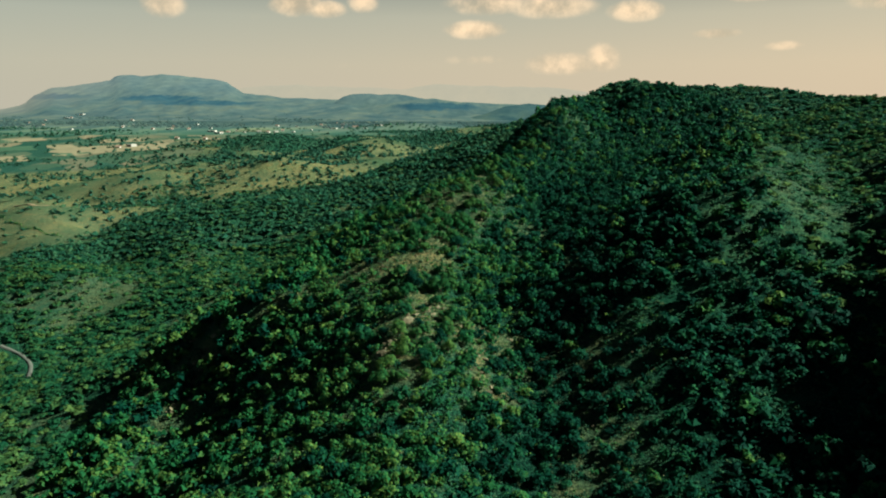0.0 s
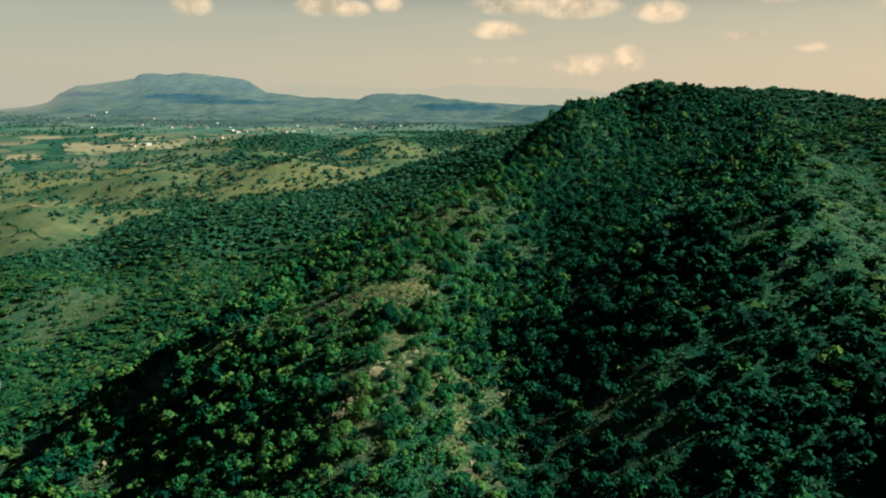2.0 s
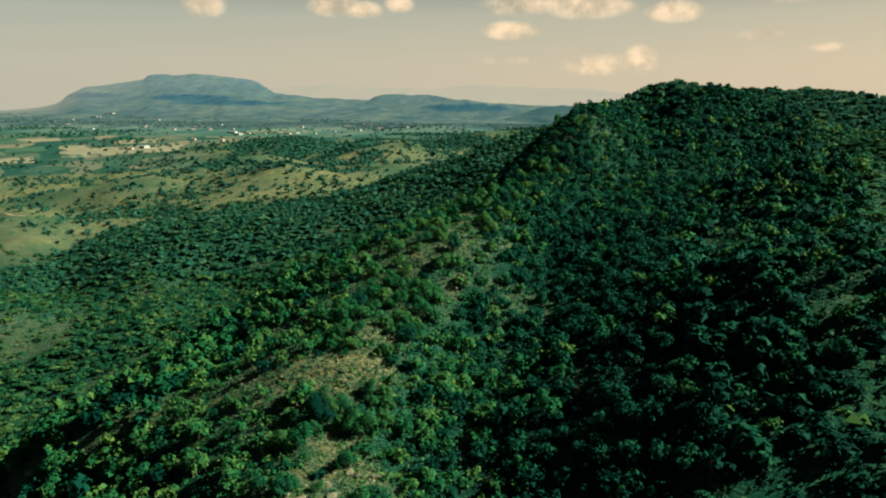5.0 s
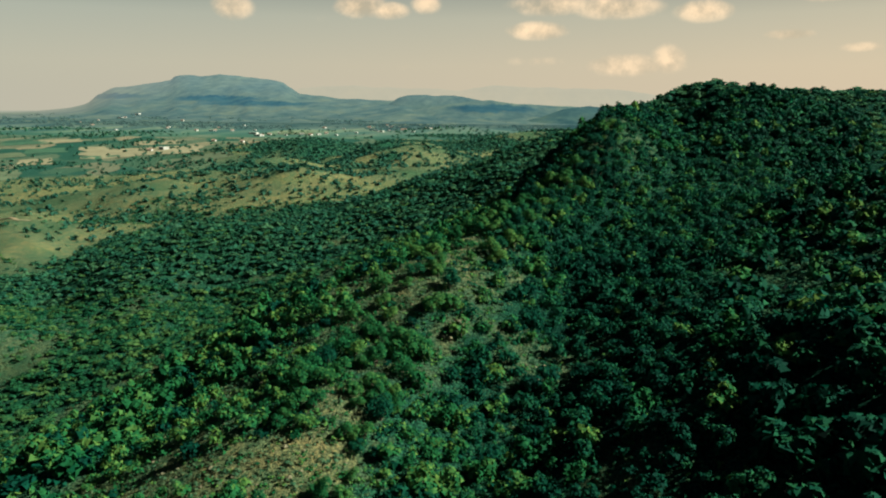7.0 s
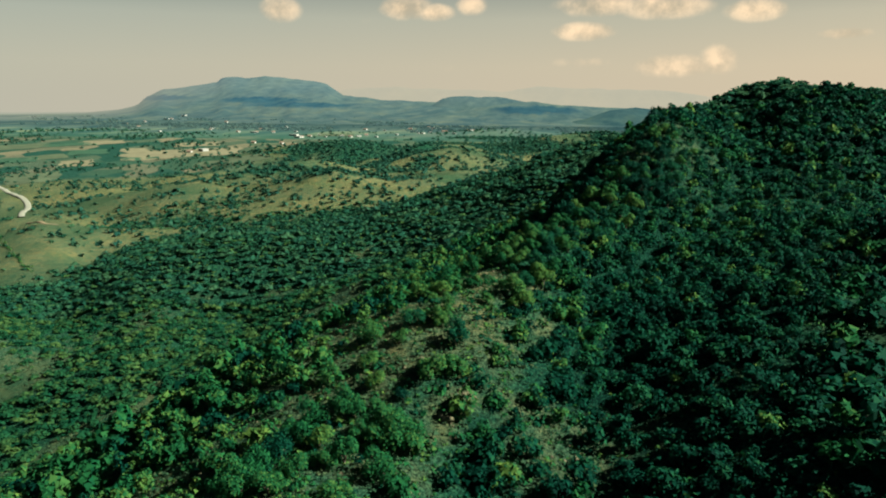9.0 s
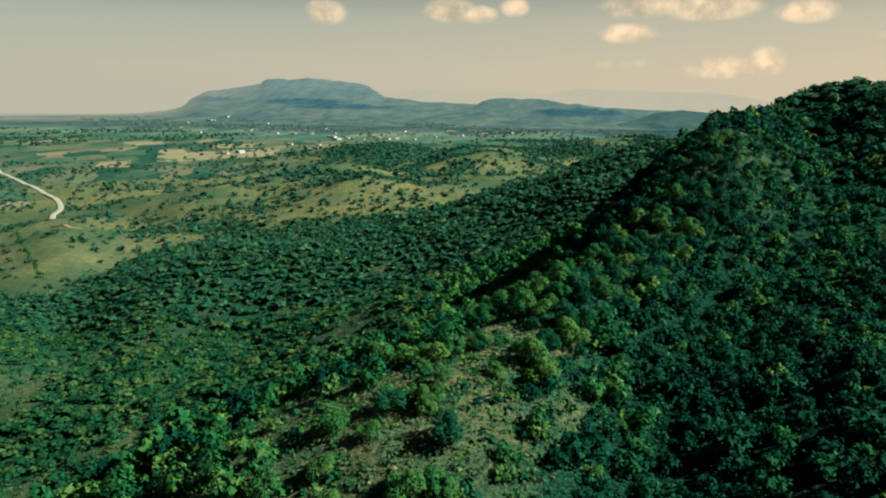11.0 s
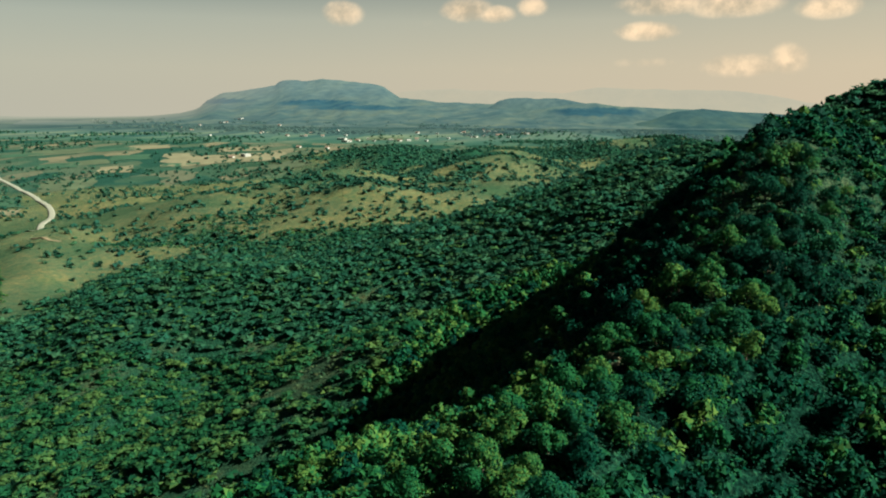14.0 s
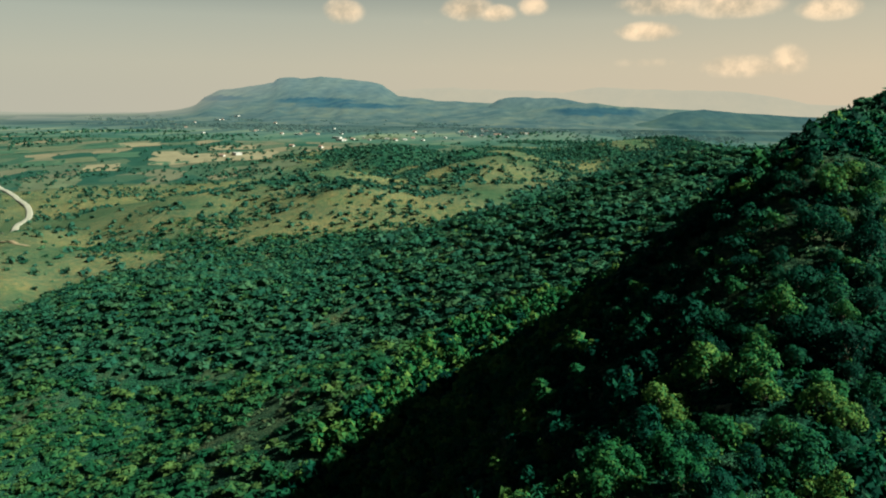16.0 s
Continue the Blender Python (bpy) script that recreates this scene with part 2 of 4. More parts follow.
def haze_material(name, low, high, z0, z1, glow_share=0.9, vary=1.0, shade_belts=()):
    """Distance behind everything: the haze of the air before it is put into the colour and a glow."""
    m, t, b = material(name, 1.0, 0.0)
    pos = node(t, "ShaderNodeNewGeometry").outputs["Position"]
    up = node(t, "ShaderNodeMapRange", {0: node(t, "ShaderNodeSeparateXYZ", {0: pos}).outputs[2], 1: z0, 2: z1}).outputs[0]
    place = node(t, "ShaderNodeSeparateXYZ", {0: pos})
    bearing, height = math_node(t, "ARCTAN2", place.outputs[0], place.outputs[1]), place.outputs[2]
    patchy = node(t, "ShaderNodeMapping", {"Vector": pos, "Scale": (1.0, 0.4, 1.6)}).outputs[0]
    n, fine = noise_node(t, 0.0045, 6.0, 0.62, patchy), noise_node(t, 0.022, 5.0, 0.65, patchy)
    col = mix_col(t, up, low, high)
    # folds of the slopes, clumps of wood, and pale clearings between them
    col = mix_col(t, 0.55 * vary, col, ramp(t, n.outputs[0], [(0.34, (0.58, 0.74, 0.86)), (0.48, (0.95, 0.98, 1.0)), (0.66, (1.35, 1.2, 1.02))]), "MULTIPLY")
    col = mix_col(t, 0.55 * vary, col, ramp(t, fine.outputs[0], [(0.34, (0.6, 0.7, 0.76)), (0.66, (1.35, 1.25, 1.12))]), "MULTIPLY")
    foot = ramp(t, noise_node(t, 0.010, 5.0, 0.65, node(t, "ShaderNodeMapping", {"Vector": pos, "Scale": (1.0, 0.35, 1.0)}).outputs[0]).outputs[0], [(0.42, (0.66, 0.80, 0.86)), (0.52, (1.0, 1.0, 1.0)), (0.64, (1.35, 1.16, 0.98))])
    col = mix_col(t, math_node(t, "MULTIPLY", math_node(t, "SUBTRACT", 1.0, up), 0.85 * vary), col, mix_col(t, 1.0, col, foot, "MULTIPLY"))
    # shadow belts put into the colour: each darkens and blues one stretch of slope
    for shade_yaw, shade_z, shade_w, shade_h in shade_belts:
        u = math_node(t, "DIVIDE", math_node(t, "SUBTRACT", bearing, radians(shade_yaw)), radians(shade_w))
        w = math_node(t, "DIVIDE", math_node(t, "ADD", math_node(t, "SUBTRACT", height, shade_z), math_node(t, "MULTIPLY", math_node(t, "SUBTRACT", fine.outputs[0], 0.5), 40.0)), shade_h)
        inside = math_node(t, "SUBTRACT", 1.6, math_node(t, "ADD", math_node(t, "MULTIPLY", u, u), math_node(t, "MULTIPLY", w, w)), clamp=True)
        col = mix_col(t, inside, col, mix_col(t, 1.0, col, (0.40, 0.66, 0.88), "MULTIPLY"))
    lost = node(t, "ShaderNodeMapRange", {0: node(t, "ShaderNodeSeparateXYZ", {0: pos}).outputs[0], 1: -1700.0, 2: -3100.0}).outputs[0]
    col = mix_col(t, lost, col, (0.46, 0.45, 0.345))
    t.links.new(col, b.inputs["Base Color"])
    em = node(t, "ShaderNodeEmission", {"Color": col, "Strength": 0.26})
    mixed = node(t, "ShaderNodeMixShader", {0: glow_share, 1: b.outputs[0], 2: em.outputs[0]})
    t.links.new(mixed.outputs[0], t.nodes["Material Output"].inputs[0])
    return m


def plain_material(name, colour, rough=0.8, vary=0.25, scale=0.4):
    m, t, b = material(name, rough, 0.2)
    pos = node(t, "ShaderNodeNewGeometry").outputs["Position"]
    n = noise_node(t, scale, 5.0, 0.6, pos)
    lo, hi = [c * (1 - vary) for c in colour], [min(1, c * (1 + vary)) for c in colour]
    t.links.new(ramp(t, n.outputs[0], [(0.3, lo), (0.7, hi)]), b.inputs["Base Color"])
    return m


ROAD = plain_material("road_surface", (0.245, 0.24, 0.185), 0.9, 0.15, 0.2)
TRACK = plain_material("earth_track", (0.20, 0.155, 0.09), 0.95, 0.25, 0.3)
LANE = plain_material("lane_gravel", (0.085, 0.095, 0.080), 0.95, 0.2, 0.3)
WALLS = plain_material("whitewash", (0.40, 0.39, 0.35), 0.8, 0.08, 0.3)
ROOFS = plain_material("roof_tiles", (0.22, 0.15, 0.11), 0.85, 0.3, 0.5)
OPENING = plain_material("dark_opening", (0.03, 0.035, 0.04), 0.4, 0.1)


# ---- the lie of the land ----
def lattice(ix, iy, seed):
    v = np.sin(ix * 127.1 + iy * 311.7 + seed * 74.7) * 43758.5453
    return v - np.floor(v)


def value_noise(x, y, seed=0):
    ix, iy = np.floor(x), np.floor(y)
    fx, fy = x - ix, y - iy
    fx, fy = fx * fx * (3 - 2 * fx), fy * fy * (3 - 2 * fy)
    a, b = lattice(ix, iy, seed), lattice(ix + 1, iy, seed)
    c, d = lattice(ix, iy + 1, seed), lattice(ix + 1, iy + 1, seed)
    return (a * (1 - fx) + b * fx) * (1 - fy) + (c * (1 - fx) + d * fx) * fy - 0.5


def fbm(x, y, size, octaves=4, seed=0):
    total, amp = 0.0, 1.0
    for o in range(octaves):
        total = total + amp * value_noise(x / size + 17.3 * o, y / size - 9.1 * o, seed + o)
        size, amp = size * 0.5, amp * 0.5
    return total


# crest nodes (x, y, z), fall to the left and to the right of the crest's way, roundness of the crest
RIDGES = [
    ([(-30, -200, 70), (-16, -40, 86), (-8, 60, 92), (-7, 105, 94), (-5, 143, 107), (-2, 200, 114), (6, 235, 126), (16, 258, 126)], 0.60, 0.76, 14),
    ([(16, 258, 118), (31, 286, 131), (38, 298, 135), (47, 318, 140), (60, 370, 148), (80, 430, 152), (104, 487, 146), (150, 640, 159)], 0.98, 0.90, 8),
    ([(104, 487, 136), (160, 500, 160), (230, 520, 162), (330, 540, 153), (450, 580, 150), (700, 640, 140)], 0.39, 0.69, 25),
    ([(30, 95, 86), (60, 140, 101), (75, 190, 131), (95, 230, 135), (105, 270, 141), (150, 330, 131), (230, 400, 155), (330, 470, 160)], 0.57, 0.65, 20),
    ([(110, 490, 161), (120, 420, 159), (85, 330, 130), (60, 250, 133), (42, 190, 109)], 0.40, 0.76, 12),
    ([(-10, 130, 90), (-25, 100, 94), (-60, 60, 80)], 0.62, 0.71, 12),
    ([(-6, 200, 112), (-35, 192, 101), (-62, 187, 83), (-75, 183, 71), (-88, 178, 59), (-110, 190, 53), (-135, 215, 46)], 0.42, 0.50, 14),
    ([(-88, 178, 56), (-80, 130, 62), (-70, 70, 64), (-70, 0, 60)], 0.35, 0.40, 20),
    ([(-90, 150, 62), (-140, 230, 49), (-200, 300, 25)], 0.40, 0.47, 20),
    ([(40, 500, 124), (0, 520, 100), (-60, 480, 89), (-130, 480, 87), (-170, 470, 67), (-200, 540, 75), (-250, 600, 52)], 0.55, 0.21, 30),
    ([(30, 430, 110), (-20, 400, 99), (-55, 385, 81), (-105, 400, 73)], 0.36, 0.42, 15),
    ([(80, 430, 126), (76, 560, 143), (65, 680, 118), (48, 820, 104), (38, 1000, 92)], 0.39, 0.42, 20),
    ([(-20, 900, 86), (-110, 830, 93), (-170, 745, 71), (-200, 680, 59), (-310, 650, 58), (-400, 670, 55)], 0.25, 0.15, 40),
    ([(-200, 900, 87), (-300, 787, 76), (-400, 760, 54)], 0.28, 0.39, 40),
    ([(-400, 690, 61), (-330, 600, 60), (-270, 500, 61), (-215, 395, 62)], 0.45, 0.40, 25),
    ([(-291, 1250, 97), (-381, 1250, 89)], 0.24, 0.24, 30),
    ([(-115, 980, 104), (-85, 1010, 108)], 0.40, 0.28, 12),
    ([(-78, 1900, 102), (-169, 1900, 94)], 0.18, 0.18, 40),
    ([(51, 1450, 106), (116, 1480, 110)], 0.25, 0.25, 30),
    # unseen shoulder to the right, added and raised to shade the gully
    ([(230, 330, 152), (185, 240, 154), (142, 165, 147), (132, 120, 139), (120, 60, 118), (100, -40, 100)], 0.40, 0.75, 14),
    ([(-152, 1168, 97), (-149, 1176, 97)], 0.55, 0.55, 5),
    ([(-128, 1290, 92), (-112, 1300, 93)], 0.30, 0.30, 14),
]


# swells and hollows: middle x, y, reach, height
SWELLS = [(-97, 186, 42, -5.8), (-19, 197, 26, 5.1), (60, 260, 42, -7.4), (3, 345, 42, 6.1), (-31, 135, 42, -4.3), (-165, 432, 26, 4.0),
          (-106, 407, 42, -3.7), (-54, 194, 16, 5.2), (8, 263, 26, 2.5), (-185, 385, 30, 5.0), (-6, 146, 16, 5.2), (15, 146, 26, -3.1),
          (32, 269, 16, 4.4), (12, 214, 16, 2.0), (-54, 154, 16, -5.2), (-39, 166, 16, 2.9), 
          # (108, 122) is an unseen knoll, added to cast shade on the hollow
          (-98, 386, 26, -4.3), (65, 343, 26, 2.8), (-63, 177, 16, -4.1), (-97, 186, 16, -5.0), (108, 122, 20, 4.5), (102, 456, 30, 4.5)]
MEADOW_SWELLS = [(-380, 860, 100, 12), (-155, 1079, 60, 20), (-396, 1010, 70, 8), (-285, 919, 60, 10), (-205, 810, 45, 7), (-224, 893, 45, 9), (-172, 795, 32, 7),
                 (-269, 1169, 50, 7), (-64, 953, 50, 6), (-264, 1343, 60, 7), (-110, 835, 35, -6), (-175, 671, 80, 4)]


def crest(x, y, nodes, left, right, rounded):
    z = np.full(np.shape(x), -1e6)
    for (x0, y0, z0), (x1, y1, z1) in zip(nodes, nodes[1:]):
        dx, dy = x1 - x0, y1 - y0
        t = np.clip(((x - x0) * dx + (y - y0) * dy) / (dx * dx + dy * dy), 0, 1)
        px, py = x - x0 - t * dx, y - y0 - t * dy
        d = np.hypot(px, py)
        lean = 0.5 + 0.5 * (dx * py - dy * px) / (math.hypot(dx, dy) * d + 1e-6)
        fall = right + (left - right) * lean * lean * (3 - 2 * lean)
        z = np.maximum(z, z0 + t * (z1 - z0) - fall * (np.sqrt(d * d + rounded * rounded) - rounded))
    return z


def valley(x, y):
    t = np.clip((y - 550) / 1100, 0, 1)
    return 38 + 50 * t * t * (3 - 2 * t) - 10 * np.clip((x - 100) / 300, 0, 1)


def smooth_land(x, y):
    forms = np.array([valley(x, y)] + [crest(x, y, *r) for r in RIDGES])
    top = forms.max(0)
    return top + 4.0 * np.log(np.exp((forms - top) / 4.0).sum(0)) - 3.0


def land(x, y):
    x, y = np.asarray(x, float), np.asarray(y, float)
    flat = np.clip((y - 900) / 500, 0, 1)
    rough = 5.0 * fbm(x, y, 70, 3, 3) + 2.2 * fbm(x, y, 22, 3, 8)
    rolling = 9.0 * fbm(x, y, 170, 4, 41) * np.clip((y - 540) / 200, 0, 1) * np.clip((1700 - y) / 500, 0, 1) * np.clip((60 - x) / 140, 0, 1) * np.clip((x + 520) / 160, 0.15, 1)
    swell = sum(h * np.exp(-((x - cx) ** 2 + (y - cy) ** 2) / (r * r)) for cx, cy, r, h in SWELLS + MEADOW_SWELLS)
    return smooth_land(x, y) + rough * (1 - 0.85 * flat) + rolling + swell


def blob(x, y, cx, cy, rx, ry, turn=0.0):
    c, s = math.cos(radians(turn)), math.sin(radians(turn))
    u, v = ((x - cx) * c + (y - cy) * s) / rx, (-(x - cx) * s + (y - cy) * c) / ry
    return np.exp(-(u * u + v * v))


# clearings on the dry spine, in the western valley and on the slope east of the gully: centre x, y, half widths
SPINE_GLADES = [
    (-47, 184, 4.5, 3.5), (-35, 186, 7.5, 5.0), (-23, 184, 5.0, 4.0), (-10, 182, 8.0, 4.2), (-5, 183, 6.0, 3.6), (-3, 164, 5.5, 6.9),
    (4, 158, 3.2, 4.2), (14, 157, 3.6, 3.4), (-15, 155, 4.5, 4.0), (25, 219, 2.8, 4.6), (-11, 238, 3.8, 4.4), (2, 235, 3.2, 2.6), (7, 227, 2.6, 2.2),
    (5, 224, 2.2, 1.8), (15, 234, 3.6, 2.2), (14, 254, 3.6, 4.2), (29, 261, 2.2, 2.4), (22, 243, 2.0, 4.0), (-22, 212, 5.5, 4.5), (-2, 195, 3.6, 3.0),
    (13, 247, 2.8, 2.6), (21, 252, 3.0, 1.6), (32, 288, 2.2, 2.6), (-75, 231, 5.0, 12.0),
]
VALLEY_GLADES = [
    (-206, 363, 15.0, 11.0), (-181, 360, 12.0, 13.0), (-186, 341, 9.0, 7.0), (-139, 285, 12.0, 16.0), (-166, 377, 7.0, 18.0), (-162, 356, 7.0, 8.0),
    (-127, 436, 8.5, 9.5), (-51, 379, 9.0, 10.0), (-27, 378, 9.0, 5.0), (-122, 455, 6.5, 5.0), (-119, 380, 6.5, 5.5), (-93, 434, 11.0, 5.5),
    (-66, 461, 10.0, 6.0), (-102, 335, 6.0, 14.0), (-44, 384, 6.5, 8.0), (-116, 315, 5.0, 14.0), (-143, 414, 5.0, 7.0),
]
EAST_GLADES = [
    (45, 149, 10.0, 5.0), (74, 244, 8.0, 16.0), (66, 177, 8.0, 9.0), (92, 196, 12.0, 22.0), (150, 300, 16.0, 34.0), (92, 171, 10.0, 14.0),
    (80, 158, 10.0, 6.0), (66, 160, 6.0, 4.5), (88, 350, 9.0, 20.0), (107, 366, 11.0, 10.0), (135, 384, 12.0, 9.0), (64, 236, 6.0, 12.0),
    (73, 175, 8.0, 8.0), (66, 224, 6.0, 12.0), (79, 320, 5.0, 14.0), (61, 284, 5.0, 4.0), (115, 240, 20.0, 34.0), (61, 124, 4.5, 3.0),
]


# bare rocks on the crest: x, y, half size
ROCKS = [
    (-7.2, 151.3, 1.5), (-9.3, 151.0, 1.0), (-1.0, 163.2, 1.2), (-3.7, 159.0, 1.1), (-12.1, 140.2, 1.4), (-10.7, 142.4, 0.8), (3.8, 155.4, 0.8),
    (7.8, 151.4, 1.0), (12.4, 220.0, 0.9), (10.9, 215.7, 0.8), (13.2, 220.8, 0.5), (26.5, 216.1, 0.8), (-62.6, 166.1, 1.5), (-66.3, 166.9, 1.1),
    (-61.0, 187.1, 1.0), (-62.5, 181.9, 1.5), (-58.5, 180.7, 1.0), (-65.4, 165.5, 1.2), (-52.9, 163.6, 0.8), (25.3, 281.7, 0.7), (26.7, 282.4, 0.5),
    (25.4, 283.2, 0.6), (24.7, 281.5, 0.5), (26.2, 284.6, 0.5), (-6.1, 155.1, 1.3), (-7.9, 153.0, 1.0), (-2.4, 156.6, 0.9), (-65.1, 163.9, 0.9),
    (-59.3, 181.3, 0.8), (-10.9, 143.5, 0.8), (-5.4, 135.4, 1.1), (7.4, 137.9, 0.9), (8.8, 133.0, 0.8), (33.5, 295.4, 0.5), (41.0, 295.0, 0.5),
    (2.1, 163.3, 0.7), (10.0, 158.6, 0.9), (15.4, 157.7, 0.7), (8.8, 145.4, 1.0), (9.5, 134.9, 0.7), (11.6, 213.5, 0.6), (24.9, 284.2, 0.6),
    (-50.1, 183.4, 0.9), (-54.7, 181.2, 1.1), (-69.9, 194.1, 0.8),
]


def open_land(x, y):
    """0 in closed wood, 1 on bare dry grass."""
    patch = 0.10 + 0.60 * fbm(x, y, 45, 3, 21) + 0.45 * fbm(x, y, 12, 2, 31)
    o = patch + 0.30 * blob(x, y, 95, 205, 34, 55, -20) + 0.32 * blob(x, y, 140, 280, 50, 60)
    for glades, bare in ((SPINE_GLADES, 0.80), (VALLEY_GLADES, 0.55), (EAST_GLADES, 0.48)):
        for cx, cy, rx, ry in glades:
            o = o + bare * (0.72 if 205 < cy < 300 else 1.0) * blob(x, y, cx, cy, rx, ry)
    spine = np.interp(y, (60, 105, 143, 200, 235, 258, 286), (-8, -7, -5, -2, 6, 16, 31))
    o = o + 0.16 * np.exp(-((x - spine + 8) / 22.0) ** 2) * np.clip((y - 85) / 20, 0, 1) * np.clip((275 - y) / 15, 0, 1)
    for cx, cy, size in ROCKS:
        o = o + 0.9 * blob(x, y, cx - 0.5, cy - 1.5 * size, 1.5 * size, 2.6 * size)
    edge = np.interp(x, (-420, -345, -300, -170, -60, 0), (480, 520, 680, 690, 660, 700))
    meadow = np.clip((40 - x) / 90, 0, 1) * np.clip((y - edge + 120 * fbm(x, y, 70, 3, 63)) / 110, 0, 1)
    o = o + meadow * (0.30 + 1.4 * fbm(x, y, 120, 3, 55) + 1.0 * fbm(x, y, 38, 2, 58) + 0.25 * np.clip(-(x + 180) / 150, 0, 1))
    for cx, cy, rx, ry in ((-80, 1000, 45, 25), (-150, 745, 60, 40), (-78, 1890, 90, 60), (51, 1440, 45, 40), (-60, 860, 40, 30)):
        o = o + 0.6 * blob(x, y, cx, cy, rx, ry)
    o = o - 0.9 * blob(x, y, -316, 668, 48, 24) - 0.7 * blob(x, y, -255, 690, 40, 22) + 0.5 * blob(x, y, -262, 512, 32, 36)
    o = o - 1.2 * blob(x, y, -320, 1240, 120, 90) - 1.5 * blob(x, y, -152, 1170, 26, 22)
    for cx, cy, rx, ry in ((55, 1407, 30, 30), (-105, 1815, 55, 50), (-122, 1290, 30, 36), (-322, 560, 60, 55), (-385, 612, 50, 45), (-290, 640, 50, 40)):
        o = o + 1.1 * blob(x, y, cx, cy, rx, ry)
    for cx, cy, rx, ry in ((-95, 985, 32, 26), (-150, 1075, 45, 30), (-195, 705, 60, 24), (-297, 794, 60, 30), (-127, 851, 40, 20), (-117, 728, 50, 20), (-225, 895, 50, 22)):
        o = o + 0.7 * blob(x, y, cx, cy, rx, ry)
    o = o - 1.4 * blob(x, y, -108, 946, 16, 14) - 0.8 * blob(x, y, -285, 1165, 60, 30)
    west = np.clip((-(x + 215) / 60), 0, 1) * np.clip((y - 420) / 60, 0, 1)
    band = np.clip((x + 335) / 25, 0, 1) * np.clip((y - 600) / 25, 0, 1) * np.clip((700 - y) / 40, 0, 1)
    o = o + 0.55 * west * (1 - band)
    return np.clip(o, 0, 1)


def ridge_distance(x, y):
    """Metres from the crest line that the flight follows."""
    best = np.full(np.shape(x), 1e6)
    nodes = RIDGES[0][0] + RIDGES[1][0][1:]
    for (x0, y0, _), (x1, y1, _) in zip(nodes, nodes[1:]):
        dx, dy = x1 - x0, y1 - y0
        t = np.clip(((x - x0) * dx + (y - y0) * dy) / (dx * dx + dy * dy), 0, 1)
        best = np.minimum(best, np.hypot(x - x0 - t * dx, y - y0 - t * dy))
    return best


def shaded_wood(x, y):
    """1 in the dark wood east of the crest and in the gully, whose shade is partly put into the colours, 0 on the dry
    spine and the western slopes.
    """
    spine = np.interp(y, (60, 105, 143, 200, 235, 258, 286, 318, 370, 430), (5, 8, 11, 16, 19, 24, 31, 40, 52, 72))
    east = np.clip((x - spine + 14 * fbm(x, y, 30, 2, 37)) / 16 + 0.4, 0, 1)
    crest_wood = np.clip((y - 285) / 20, 0, 1) * np.clip((x - spine + 30) / 14, 0, 1)
    dry_slope = np.clip(blob(x, y, 95, 205, 30, 50, -20) + blob(x, y, 140, 280, 50, 60), 0, 1)
    return np.clip(np.maximum(east, crest_wood) - 0.7 * dry_slope - 0.22 * np.clip((y - 240) / 30, 0, 1) * np.exp(-(ridge_distance(x, y) / 26) ** 2), 0, 1)


def parched(x, y):
    """How far the grass has dried to straw: most on the far meadows. Lowest on the slope east of the gully, where it
    darkens the grass.
    """
    east = np.clip((x - np.interp(y, (100, 200, 300, 400), (25, 35, 55, 70))) / 15, 0, 1) * np.clip((480 - y) / 40, 0, 1)
    far = np.clip((y - 430) / 120, 0, 1)
    east = east * (1 - 0.75 * np.clip(blob(x, y, 95, 215, 32, 50, -20) + blob(x, y, 140, 280, 50, 60), 0, 1))
    crown = np.exp(-(ridge_distance(x, y) / 30) ** 2) * np.clip((300 - y) / 30, 0, 1) * (1 - east)
    return np.clip(0.45 + 0.28 * crown + 0.55 * far - 0.40 * east, 0, 1)


def farmed(x, y):
    edge = y + 60 * fbm(x, y, 200, 2, 71)
    f = np.clip((edge - 985 - 0.5 * np.clip(x + 560, -100, 600)) / 60, 0, 1)
    near_hill = np.clip((-(x + 150) / 80), 0, 1)
    return f * near_hill * (1 - np.clip(1.6 * blob(x, y, -320, 1240, 150, 110), 0, 1))


def graded(bands):
    """Coordinates from bands of (end, step), the first being the start."""
    out = [bands[0]]
    for end, step in bands[1:]:
        n = max(1, round((end - out[-1]) / step))
        start = out[-1]
        out += [start + (end - start) * (i + 1) / n for i in range(n)]
    return np.array(out)


def grid_mesh(name, xs, ys, zs):
    nx, ny = len(xs), len(ys)
    co = np.empty((ny, nx, 3))
    co[..., 0], co[..., 1], co[..., 2] = xs[None, :], ys[:, None], zs
    idx = np.arange(nx * ny).reshape(ny, nx)
    quads = np.stack([idx[:-1, :-1], idx[:-1, 1:], idx[1:, 1:], idx[1:, :-1]], -1).reshape(-1, 4)
    return raw_mesh(name, co.reshape(-1, 3), quads, smooth=True)


def raw_mesh(name, verts, faces, smooth=False, tint=None, puff=None):
    faces = np.asarray(faces)
    k = faces.shape[1]
    me = bpy.data.meshes.new(name)
    me.vertices.add(len(verts))
    me.vertices.foreach_set("co", np.asarray(verts, np.float32).ravel())
    me.loops.add(faces.size)
    me.loops.foreach_set("vertex_index", faces.astype(np.int32).ravel())
    me.polygons.add(len(faces))
    me.polygons.foreach_set("loop_start", np.arange(0, faces.size, k, dtype=np.int32))
    me.polygons.foreach_set("use_smooth", np.full(len(faces), smooth))
    if tint is not None:
        me.attributes.new("tint", "FLOAT", "POINT").data.foreach_set("value", np.asarray(tint, np.float32))
    if puff is not None:
        me.attributes.new("puff", "FLOAT_VECTOR", "POINT").data.foreach_set("vector", np.asarray(puff, np.float32).ravel())
    me.update(calc_edges=True)
    return me


